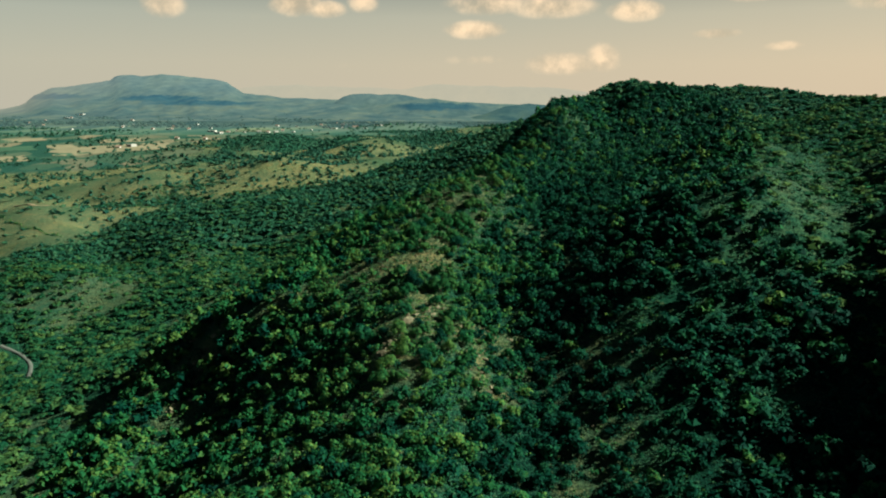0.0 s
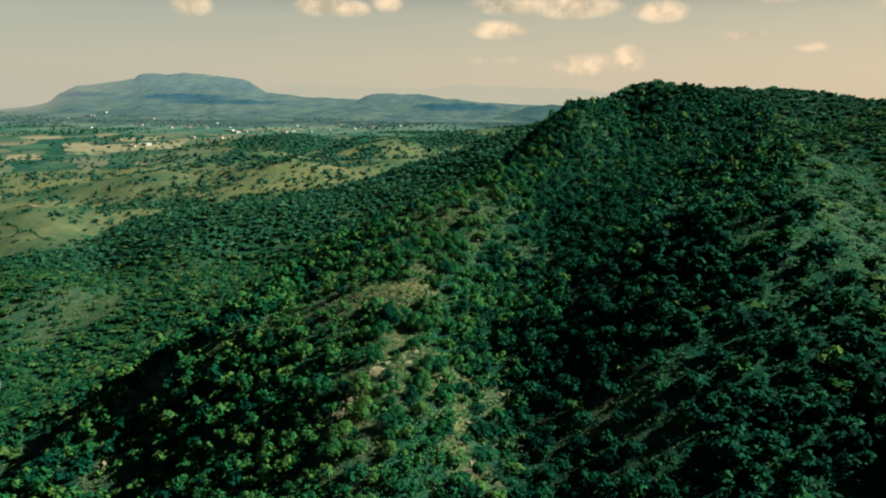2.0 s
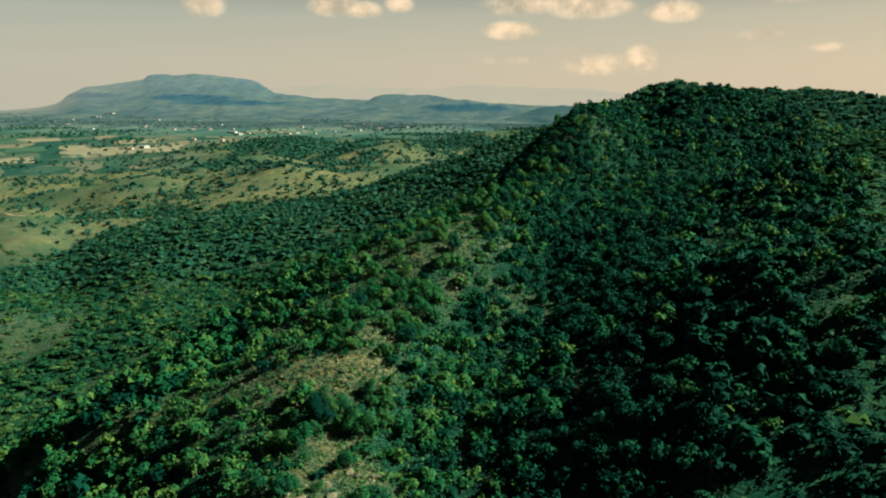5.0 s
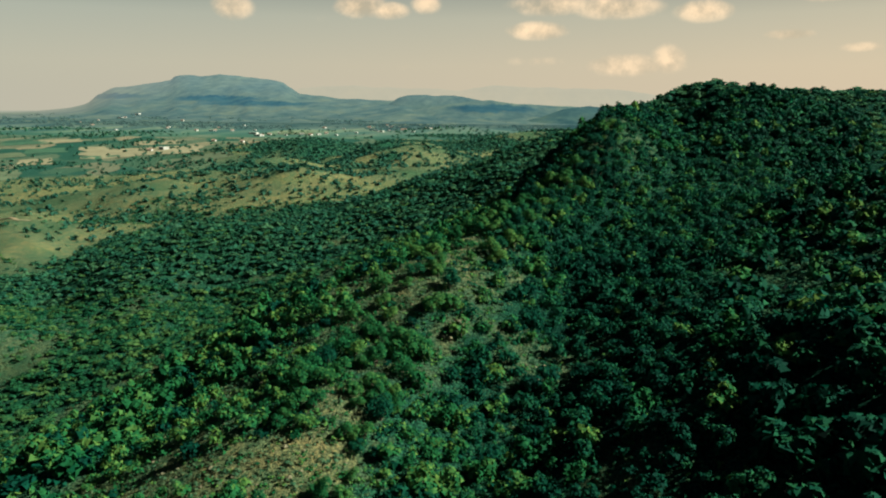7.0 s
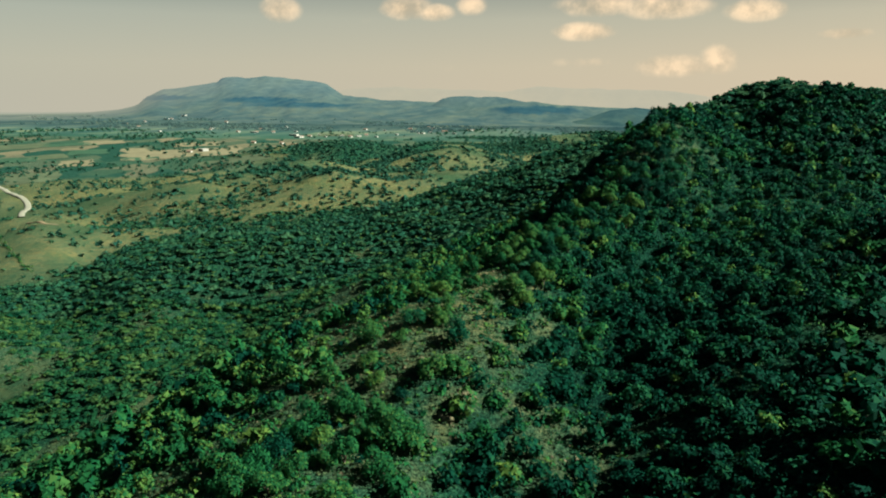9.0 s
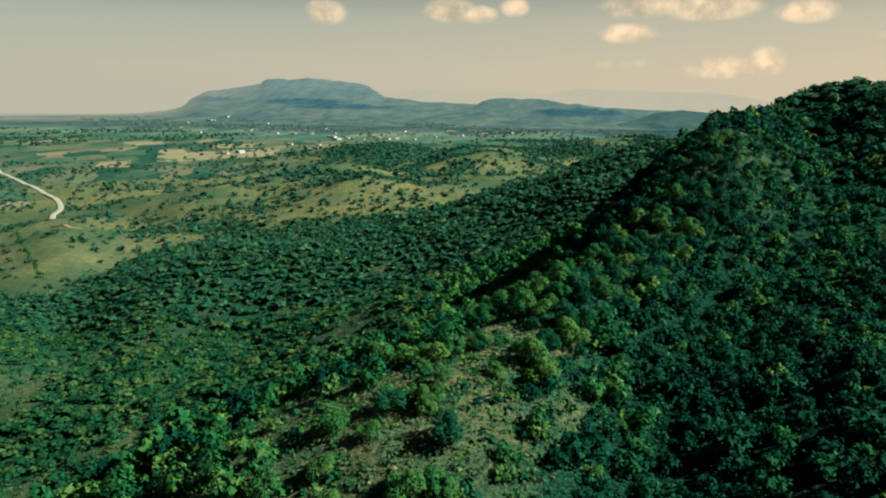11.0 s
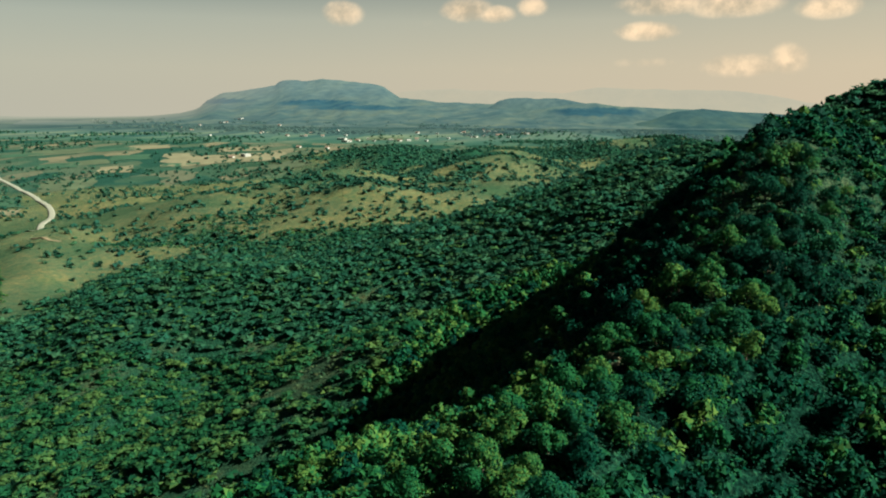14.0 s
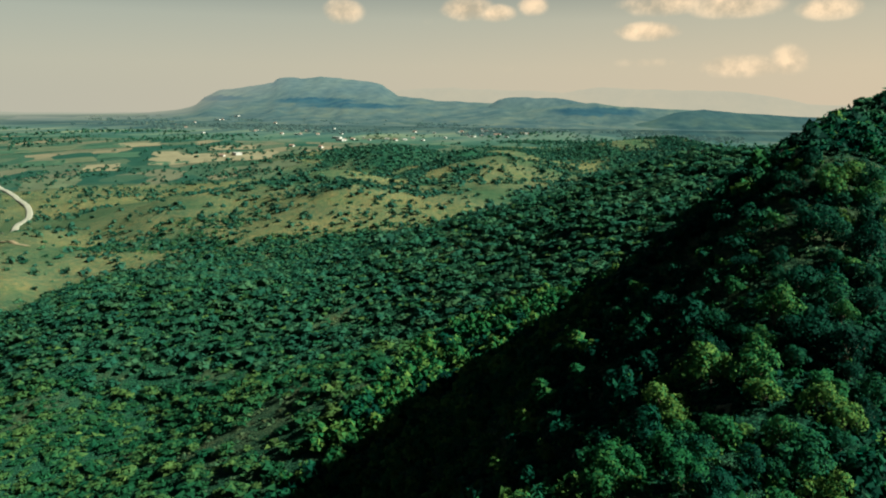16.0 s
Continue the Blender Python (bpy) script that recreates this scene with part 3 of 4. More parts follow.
xs = graded([-5200, (-2000, 200), (-900, 30), (-420, 14), (-200, 7), (-70, 4), (150, 2.5), (260, 5), (500, 12), (1000, 50), (5200, 280)])
ys = graded([-2500, (-300, 150), (40, 15), (90, 5), (350, 2.5), (560, 5), (1000, 9), (1700, 18), (4990, 120)])
gx, gy = np.meshgrid(xs, ys)
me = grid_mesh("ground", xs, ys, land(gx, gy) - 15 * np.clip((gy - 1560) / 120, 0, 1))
for key, fn in (("open_land", open_land), ("farmed", farmed), ("wood_shade", shaded_wood), ("parched", parched)):
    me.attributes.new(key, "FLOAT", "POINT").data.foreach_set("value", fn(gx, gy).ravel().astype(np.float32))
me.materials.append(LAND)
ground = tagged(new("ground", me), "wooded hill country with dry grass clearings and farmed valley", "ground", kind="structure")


# ---- distance ----
def far_hill(name, label, profile, y, depth, mat, seed, relief=0.25, steps=90, rows=14, hollow=1.35, foot=74):
    """A far height: its skyline given as (degrees to the right of +y, z) nodes as seen down the valley, its foot on the plain."""
    yaw = np.array([p[0] for p in profile])
    top = np.array([p[1] for p in profile])
    a = np.linspace(yaw[0], yaw[-1], steps)
    z_top = np.interp(a, yaw, top)
    z_top = z_top + 0.06 * (z_top - 80) * fbm(a, a * 0, 1.2, 4, seed)
    s = np.linspace(0, 1, rows)
    back = np.linspace(0, 1, 5)[1:]
    co = []
    for i, q in enumerate(s):
        gully = fbm(a + 1.5 * q, a * 0.2 + q * 6.0, 1.6, 5, seed + 5) * relief * math.sin(math.pi * q)
        shape = np.clip(q ** hollow + 0.35 * gully, 0, 1.0)
        dist = y - depth * (1 - q) + 60 * gully
        co.append(np.stack([np.tan(np.radians(a)) * dist, dist, foot + (z_top - foot) * shape], -1))
    for q in back:
        dist = y + depth * 0.6 * q
        co.append(np.stack([np.tan(np.radians(a)) * dist, dist + 0 * a, z_top * (1 - q) + 60 * q], -1))
    co = np.array(co)
    n_r, n_c = co.shape[:2]
    idx = np.arange(n_r * n_c).reshape(n_r, n_c)
    quads = np.stack([idx[:-1, :-1], idx[:-1, 1:], idx[1:, 1:], idx[1:, :-1]], -1).reshape(-1, 4)
    me = raw_mesh(name, co.reshape(-1, 3), quads, smooth=True)
    me.materials.append(mat)
    return tagged(new(name, me), label, "mountain", kind="structure")


# cloud shadows painted on the mesa: bearing, height, half width, half height
MESA_CLOUD_SHADOWS = [(-28.0, 185, 2.4, 14), (-20.5, 172, 2.8, 14), (-18.0, 150, 3.6, 10), (-33.5, 105, 1.6, 8)]
MESA_MAT = haze_material("far_mesa", (0.148, 0.234, 0.206), (0.184, 0.288, 0.278), 95, 260, shade_belts=MESA_CLOUD_SHADOWS)
FAR_MAT = haze_material("far_hills", (0.138, 0.224, 0.196), (0.160, 0.254, 0.236), 90, 190, shade_belts=[(-0.5, 135, 3.0, 16)])
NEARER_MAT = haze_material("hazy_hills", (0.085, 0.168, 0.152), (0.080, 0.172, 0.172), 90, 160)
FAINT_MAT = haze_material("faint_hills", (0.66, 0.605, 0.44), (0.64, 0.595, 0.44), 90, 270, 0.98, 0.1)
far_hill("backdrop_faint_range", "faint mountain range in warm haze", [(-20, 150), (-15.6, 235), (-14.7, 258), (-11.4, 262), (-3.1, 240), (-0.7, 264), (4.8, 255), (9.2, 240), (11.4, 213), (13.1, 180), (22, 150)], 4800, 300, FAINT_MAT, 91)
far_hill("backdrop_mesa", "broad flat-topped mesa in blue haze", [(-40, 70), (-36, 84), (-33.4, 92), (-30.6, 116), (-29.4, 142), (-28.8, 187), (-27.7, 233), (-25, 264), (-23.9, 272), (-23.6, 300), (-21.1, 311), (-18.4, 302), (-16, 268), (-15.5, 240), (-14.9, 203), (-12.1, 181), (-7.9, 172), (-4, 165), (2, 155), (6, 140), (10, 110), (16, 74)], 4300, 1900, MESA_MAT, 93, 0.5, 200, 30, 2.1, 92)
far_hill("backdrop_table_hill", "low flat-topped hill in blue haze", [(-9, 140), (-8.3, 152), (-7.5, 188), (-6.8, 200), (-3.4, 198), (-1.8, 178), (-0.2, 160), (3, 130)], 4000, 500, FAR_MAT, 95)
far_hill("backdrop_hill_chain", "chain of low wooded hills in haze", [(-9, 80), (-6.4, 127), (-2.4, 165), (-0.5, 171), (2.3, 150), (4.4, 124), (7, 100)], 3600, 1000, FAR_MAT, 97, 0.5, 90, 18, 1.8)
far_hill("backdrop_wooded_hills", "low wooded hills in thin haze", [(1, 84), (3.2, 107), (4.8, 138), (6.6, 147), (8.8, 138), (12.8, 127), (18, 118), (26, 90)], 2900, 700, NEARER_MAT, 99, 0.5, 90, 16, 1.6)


def plain_z(x, y):
    """The far plain: it rolls a little and climbs towards the foot of the mesa."""
    return land(x, y) - 3.0 + 3.5 * np.clip((y - 1500) / 70, 0, 1) + 30 * np.clip((y - 2000) / 2200, 0, 1) ** 1.5 * np.exp(-((x + 1100) / 1500) ** 2) + 8 * fbm(x, y, 420, 3, 61) * np.clip((y - 1900) / 300, 0, 1)


def backdrop_plain():
    """The far plain under the mesa: fields and villages lost in haze."""
    m, t, b = material("far_plain", 1.0, 0.0)
    pos = node(t, "ShaderNodeNewGeometry").outputs["Position"]
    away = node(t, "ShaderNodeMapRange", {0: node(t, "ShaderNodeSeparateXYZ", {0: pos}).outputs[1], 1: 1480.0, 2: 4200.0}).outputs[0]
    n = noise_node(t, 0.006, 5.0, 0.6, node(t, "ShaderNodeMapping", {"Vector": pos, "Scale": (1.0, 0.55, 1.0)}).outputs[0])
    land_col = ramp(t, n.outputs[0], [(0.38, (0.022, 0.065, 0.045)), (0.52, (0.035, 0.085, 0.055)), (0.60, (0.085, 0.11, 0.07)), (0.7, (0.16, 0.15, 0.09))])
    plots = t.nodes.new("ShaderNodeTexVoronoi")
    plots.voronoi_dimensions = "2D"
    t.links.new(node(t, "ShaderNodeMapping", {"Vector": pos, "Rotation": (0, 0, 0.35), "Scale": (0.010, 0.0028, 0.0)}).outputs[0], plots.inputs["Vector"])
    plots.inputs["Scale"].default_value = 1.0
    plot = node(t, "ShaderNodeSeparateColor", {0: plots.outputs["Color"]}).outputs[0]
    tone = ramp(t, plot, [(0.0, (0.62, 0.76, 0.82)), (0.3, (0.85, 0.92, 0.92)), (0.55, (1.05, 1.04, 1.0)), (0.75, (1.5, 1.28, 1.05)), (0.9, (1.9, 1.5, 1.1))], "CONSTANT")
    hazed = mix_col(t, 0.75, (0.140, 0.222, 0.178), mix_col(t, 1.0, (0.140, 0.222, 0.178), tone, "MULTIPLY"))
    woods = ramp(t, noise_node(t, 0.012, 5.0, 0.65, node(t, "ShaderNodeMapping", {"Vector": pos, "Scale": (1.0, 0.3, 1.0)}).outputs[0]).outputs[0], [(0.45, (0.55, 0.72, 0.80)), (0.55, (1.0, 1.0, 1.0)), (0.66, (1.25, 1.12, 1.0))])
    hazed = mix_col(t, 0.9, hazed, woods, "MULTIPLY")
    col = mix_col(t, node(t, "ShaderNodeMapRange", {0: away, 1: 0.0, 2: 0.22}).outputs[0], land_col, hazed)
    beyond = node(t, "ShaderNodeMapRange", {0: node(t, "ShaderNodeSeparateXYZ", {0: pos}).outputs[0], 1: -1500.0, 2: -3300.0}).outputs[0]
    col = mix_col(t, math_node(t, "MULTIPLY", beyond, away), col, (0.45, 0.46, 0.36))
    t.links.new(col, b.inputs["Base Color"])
    # haze put into the colour above, and given off as glow with distance
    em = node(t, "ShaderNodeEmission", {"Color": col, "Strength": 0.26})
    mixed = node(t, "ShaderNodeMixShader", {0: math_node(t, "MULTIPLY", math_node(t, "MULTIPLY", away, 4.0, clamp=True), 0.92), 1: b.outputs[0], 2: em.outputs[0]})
    t.links.new(mixed.outputs[0], t.nodes["Material Output"].inputs[0])
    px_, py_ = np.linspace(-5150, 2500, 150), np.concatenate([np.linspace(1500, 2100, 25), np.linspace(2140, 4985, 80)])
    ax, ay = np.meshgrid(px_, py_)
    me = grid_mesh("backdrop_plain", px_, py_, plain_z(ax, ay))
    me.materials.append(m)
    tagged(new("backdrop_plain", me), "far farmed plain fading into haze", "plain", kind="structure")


backdrop_plain()


# ---- trees ----
def leaf_cards(rng, centres, radii, count, half, squash=1.0, round_=1.0):
    """Small leaf clumps on lobes: three-cornered sprays turned mostly outward and up."""
    weight = radii ** 2 / (radii ** 2).sum()
    lobe = rng.choice(len(radii), count, p=weight)
    d = rng.normal(size=(count, 3))
    d[:, 2] = np.where(rng.random(count) < 0.72, np.abs(d[:, 2]), d[:, 2])
    d /= np.linalg.norm(d, axis=1, keepdims=True)
    depth = 1.0 - 0.32 * rng.random(count) ** 2 + 0.10 * rng.normal(size=count) * (rng.random(count) < 0.3)
    p = centres[lobe] + d * (radii[lobe] * depth)[:, None] * np.array([1, 1, squash])
    n = d + rng.normal(size=(count, 3)) * 0.38 + np.array([0, 0, 0.3])
    n /= np.linalg.norm(n, axis=1, keepdims=True)
    a = np.cross(n, rng.normal(size=(count, 3)))
    a /= np.linalg.norm(a, axis=1, keepdims=True)
    b = np.cross(n, a)
    size = half * (0.6 + 0.8 * rng.random(count))[:, None]
    a, b = a * size * 1.3, b * size * 1.15
    lift = n * size * 0.3
    puff = np.repeat((d + np.array([0, 0, 0.5])) * round_, 3, axis=0)
    verts = np.stack([p - a - b * 0.6 - lift, p + a - b * 0.6, p + b + lift], 1).reshape(-1, 3)
    faces = np.arange(count * 3).reshape(-1, 3)
    return verts, faces, puff


def crown_shape(rng, lobes, spread=0.62, tall=0.5):
    """Lobes of a crown of radius about 1 on a stem that forks at 0.35."""
    ang = rng.random() * 6.28 + np.arange(lobes) * 2.4
    rad = spread * np.sqrt((np.arange(lobes) + 0.4) / lobes)
    c = np.stack([rad * np.cos(ang), rad * np.sin(ang), 0.50 + (0.25 + tall) * (1 - 0.7 * rad) * rng.random(lobes) + 0.08 * rng.normal(size=lobes)], -1)
    r = 0.26 + 0.24 * rng.random(lobes)
    return c, r


def tube(points, radii, sides=6):
    """A tapered limb along points, as verts and quads."""
    verts, faces = [], []
    for i, (p, r) in enumerate(zip(points, radii)):
        p = Vector(p)
        way_ = (Vector(points[min(i + 1, len(points) - 1)]) - Vector(points[max(i - 1, 0)])).normalized()
        u = way_.orthogonal().normalized()
        v = way_.cross(u)
        for k in range(sides):
            t = 2 * math.pi * k / sides
            verts.append(p + u * (r * math.cos(t)) + v * (r * math.sin(t)))
    for i in range(len(points) - 1):
        for k in range(sides):
            a, b = i * sides + k, i * sides + (k + 1) % sides
            faces.append((a, b, b + sides, a + sides))
    return [tuple(v) for v in verts], faces


def limbs(rng, centres, sides=6, base=0.085):
    """Trunk that leans a little and forks to the lobes of the crown."""
    fork = np.array([rng.normal() * 0.05, rng.normal() * 0.05, 0.22])
    verts, faces = tube([(0, 0, -0.25), (fork[0] * 0.4, fork[1] * 0.4, 0.05), tuple(fork)], [base * 1.25, base, base * 0.8], sides)
    for c in centres:
        mid = fork * 0.5 + c * 0.5 + rng.normal(size=3) * 0.05
        v, f = tube([tuple(fork), tuple(mid), tuple(c)], [base * 0.55, base * 0.35, base * 0.12], 4)
        k = len(verts)
        verts, faces = verts + v, faces + [tuple(i + k for i in q) for q in f]
    return np.array(verts), np.array(faces)


def part(name, mesh, mat, parent, label=""):
    if not mesh.materials:
        mesh.materials.append(mat)
    ob = new(name, mesh)
    ob.parent = parent
    return tagged(ob, label)


KINDS = [("tree", "rounded green broadleaf tree on the wooded ridge", LEAF, 10, 0.66, 0.55),
         ("tree", "spreading dark green tree with a low crown", LEAF, 12, 0.78, 0.4),
         ("tree", "small pale green tree in dry scrub", LEAF_PALE, 9, 0.66, 0.5),
         ("tree", "tall green tree with an uneven crown", LEAF, 11, 0.6, 0.85),
         ("tree", "dense bushy green tree with crowded leaf clumps", LEAF, 14, 0.70, 0.6),
         ("tree", "light green tree with a loose open crown", LEAF_PALE, 8, 0.72, 0.65)]
rng = np.random.default_rng(11)
MODELS = []
for kind, (tree_name, tree_label, tree_mat, lobes, spread, tall) in enumerate(KINDS):
    c, r = crown_shape(rng, lobes, spread, tall)
    tv, tf = limbs(rng, c)
    near = leaf_cards(rng, c, r, 1400, 0.050, round_=0.4)
    mid = leaf_cards(rng, c, r, 195, 0.120, round_=0.7)
    low = leaf_cards(rng, c, r * 1.02, 92, 0.205)
    far = leaf_cards(rng, c, r * 1.03, 62, 0.24, round_=2.5)
    thin = leaf_cards(rng, c, r * 1.05, 30, 0.35, round_=3.0)
    dot = leaf_cards(rng, c, r * 1.08, 20, 0.42, round_=3.0)
    bc = np.stack([0.55 * rng.normal(size=5), 0.55 * rng.normal(size=5), 0.12 + 0.25 * rng.random(5)], -1)
    br = 0.34 + 0.22 * rng.random(5)
    bush = leaf_cards(rng, bc, br, 34, 0.19, 0.8, 0.6)
    tuft = leaf_cards(rng, bc, br, 14, 0.32, 0.9, 0.8)
    MODELS.append(dict(thin=thin, bush=bush, tuft=tuft, dot=dot, c=c, r=r, trunk=(tv, tf), near=near, mid=mid, low=low, far=far))
    trunk_mesh = raw_mesh("trunk", tv, tf, smooth=True)
    crown_mesh = raw_mesh("crown", near[0], near[1], tint=np.zeros(len(near[0])), puff=near[2])
    MODELS[-1]["meshes"] = (trunk_mesh, crown_mesh)


def scatter(x0, x1, y0, y1, step, seed, keep):
    """Places about one step apart; keep(x, y, random) says which stand."""
    g = np.random.default_rng(seed)
    px, py = np.meshgrid(np.arange(x0, x1, step), np.arange(y0, y1, step))
    px = px + (g.random(px.shape) - 0.5) * step * 1.25
    py = py + (g.random(py.shape) - 0.5) * step * 1.25
    px, py = px.ravel(), py.ravel()
    ok = keep(px, py, g.random(len(px)))
    return px[ok], py[ok], g


def in_sight(x, y):
    """The part of the country that the valley flight looks over."""
    right = 0.66 * (y + 30) + 15
    left = np.where(y < 330, -(0.72 * (y - 60) + 75), -(1.02 * (y - 330) + 270))
    hidden = (y > 530) & (x > 130 + 0.27 * (y - 530))
    return (x < right) & (x > left) & ~hidden


def tree_density(x, y):
    o = open_land(x, y)
    return np.clip(1.12 - 1.15 * o, 0.03, 1.0) * (1 - 0.93 * farmed(x, y)) * (1 - off_road(x, y))


DARK_KINDS, PALE_KINDS = np.array([0, 1, 3, 4]), np.array([2, 5])


def kinds_for(x, y, g):
    """Which kind of tree stands where: dark ones in the dark wood east of the crest, more pale ones on dry ground."""
    pale = g.random(len(x)) < 0.80 - 0.74 * shaded_wood(x, y)
    return np.where(pale, PALE_KINDS[g.integers(0, 2, len(x))], DARK_KINDS[g.integers(0, 4, len(x))])


def woodland(name, label, px, py, g, level, size_lo, size_hi, dusty=None, trunk=False, low=1.0, base=land):
    """All trees of one stretch too many to count, as one mesh a leaf colour; dusty, if given, replaces that leaf
    material.
    """
    pz = base(px, py)
    kind = kinds_for(px, py, g)
    size = size_lo + (size_hi - size_lo) * g.random(len(px)) ** 1.4
    turn, tall, tone = g.random(len(px)) * 6.283, low * (0.8 + 0.5 * g.random(len(px))), g.random(len(px))
    for mat in (LEAF, LEAF_PALE):
        vs, fs, ts, ns, count = [], [], [], [], 0
        for k, spec in enumerate(KINDS):
            sel = np.flatnonzero((kind == k)) if spec[2] is mat else np.array([], int)
            if not len(sel):
                continue
            v, f, puff = MODELS[k][level]
            ca, sa = np.cos(turn[sel])[:, None], np.sin(turn[sel])[:, None]
            s = size[sel][:, None]
            w = np.stack([(v[:, 0] * ca - v[:, 1] * sa) * s + px[sel][:, None], (v[:, 0] * sa + v[:, 1] * ca) * s + py[sel][:, None],
                          v[:, 2] * s * tall[sel][:, None] - 0.12 * s + pz[sel][:, None]], -1)
            vs.append(w.reshape(-1, 3))
            fs.append((f[None] + (np.arange(len(sel)) * len(v))[:, None, None] + count).reshape(-1, 3))
            ns.append(np.stack([puff[:, 0] * ca - puff[:, 1] * sa, puff[:, 0] * sa + puff[:, 1] * ca, np.broadcast_to(puff[:, 2], (len(sel), len(v)))], -1).reshape(-1, 3))
            ts.append(np.repeat(tone[sel], len(v)))
            count += len(sel) * len(v)
        if count:
            me = raw_mesh(name, np.concatenate(vs), np.concatenate(fs), tint=np.concatenate(ts), puff=np.concatenate(ns))
            me.materials.append(dusty or mat)
            tagged(new(name, me), label, "trees", kind="stuff")
    if trunk:
        vs, fs, count = [], [], 0
        for k in range(len(KINDS)):
            sel = np.flatnonzero(kind == k)
            v, f = tube([(0, 0, -0.3), (0.03, 0.02, 0.4), (0.05, -0.04, 1.0)], [0.09, 0.07, 0.03], 4)
            v, f = np.array(v), np.array(f)
            s = size[sel][:, None]
            w = np.stack([v[:, 0] * s + px[sel][:, None], v[:, 1] * s + py[sel][:, None], v[:, 2] * s - 0.12 * s + pz[sel][:, None]], -1)
            vs.append(w.reshape(-1, 3))
            fs.append((f[None] + (np.arange(len(sel)) * len(v))[:, None, None] + count).reshape(-1, 4))
            count += len(sel) * len(v)
        me = raw_mesh(name + "_trunks", np.concatenate(vs), np.concatenate(fs))
        me.materials.append(BARK)
        tagged(new(name + "_trunks", me), "thin grey-brown trunks of the ridge wood", "trees", kind="stuff")


# roads: middle line (x, y), half width
ROADS = [
    ("road", [(-1187, 1453), (-917, 1172), (-809, 1069), (-747, 1021), (-668, 965), (-599, 912), (-544, 860), (-511, 819), (-491, 784), (-417, 689)], 2.8, ROAD, "pale paved country road curving through the valley"),
    ("earth_track", [(-394, 667), (-370, 653), (-350, 643)], 1.4, TRACK, "bare earth track along a meadow"),
    ("farm_lane", [(-206, 325), (-195, 318), (-181, 304), (-171, 285)], 0.7, LANE, "dusty farm lane at the foot of the hill"),
]
HEDGE = [(-429, 667), (-364, 601), (-327, 564), (-268, 504)]


def line_distance(x, y, line):
    best = np.full(np.shape(x), 1e6)
    for (x0, y0), (x1, y1) in zip(line, line[1:]):
        dx, dy = x1 - x0, y1 - y0
        t = np.clip(((x - x0) * dx + (y - y0) * dy) / (dx * dx + dy * dy), 0, 1)
        best = np.minimum(best, np.hypot(x - x0 - t * dx, y - y0 - t * dy))
    return best


def off_road(x, y):
    d = np.full(np.shape(x), 1e6)
    for _, line, half, _, _ in ROADS:
        d = np.minimum(d, line_distance(x, y, line) - half)
    return np.where(d < 3.0, 1.0, 0.0)


HIGH = lambda x, y: (ridge_distance(x, y) < np.where(x > 0, 50, 34)) & (y > 72) & (y < 345)
MIDDLE = lambda x, y: (ridge_distance(x, y) < 84) & (y < 430) & (y > 50)

# the crest: near trees that can be told apart
px, py, g = scatter(-120, 160, 70, 345, 2.75, 5, lambda x, y, q: HIGH(x, y) & in_sight(x, y) & (q < tree_density(x, y)))
order = np.argsort(ridge_distance(px, py) + 4.0 * g.random(len(px)) + np.where(py > 130, 0, 20))
own, rest = order[:300], order[300:]
own_kind = kinds_for(px, py, g)
for i in own:
    k = int(own_kind[i])
    s = float(1.0 + 1.3 * g.random() ** 1.4)
    tall = float(0.92 + 0.42 * g.random())
    m = Matrix.Translation((float(px[i]), float(py[i]), float(land(px[i], py[i])) - 0.1 * s)) @ Matrix.Rotation(float(g.random() * 6.28), 4, "Z")
    root = new(KINDS[k][0])
    root.matrix_basis = m @ Matrix.Diagonal((s, s, s * tall, 1))
    tagged(root, KINDS[k][1], "tree", "trees on the ridge")
    part("trunk", MODELS[k]["meshes"][0], BARK, root)
    part("crown", MODELS[k]["meshes"][1], KINDS[k][2], root)
woodland("ridge_wood", "dry-forest trees crowding the ridge", px[rest], py[rest], g, "mid", 0.9, 2.1, None, trunk=True, low=1.1)

# low scrub between the near trees
px, py, g = scatter(-120, 160, 70, 345, 1.5, 15, lambda x, y, q: HIGH(x, y) & in_sight(x, y) & (q < (0.95 - 0.95 * open_land(x, y)) * (1 - 0.5 * shaded_wood(x, y))) & (off_road(x, y) < 0.5))
woodland("scrub", "low green scrub between the ridge trees", px, py, g, "bush", 0.6, 1.45, None, low=1.0)

px, py, g = scatter(-260, 300, 50, 430, 2.5, 16, lambda x, y, q: MIDDLE(x, y) & ~HIGH(x, y) & in_sight(x, y) & (q < (0.95 - 0.8 * open_land(x, y)) * (1 - 0.45 * shaded_wood(x, y))) & (off_road(x, y) < 0.5))
woodland("scrub", "low green scrub on the hillside", px, py, g, "tuft", 0.9, 2.0, None, low=0.8)

px, py, g = scatter(-120, 160, 70, 345, 0.75, 26, lambda x, y, q: HIGH(x, y) & in_sight(x, y) & (q < 0.9 * open_land(x, y)))
half = g.random(len(px)) < 0.66
small, green = ~half, half & (px > 24)
woodland("grass", "dull green grass tufts in the gully", px[green], py[green], g, "tuft", 0.3, 0.8, GREEN_GRASS, low=0.7)
half = half & ~green
woodland("dry_grass", "yellowed dry grass tufts in the clearings", px[half], py[half], g, "tuft", 0.22, 0.6, DRY_GRASS, low=0.8)
woodland("seedlings", "pale green seedlings in the clearings", px[small], py[small], g, "tuft", 0.2, 0.5, LEAF_PALE)

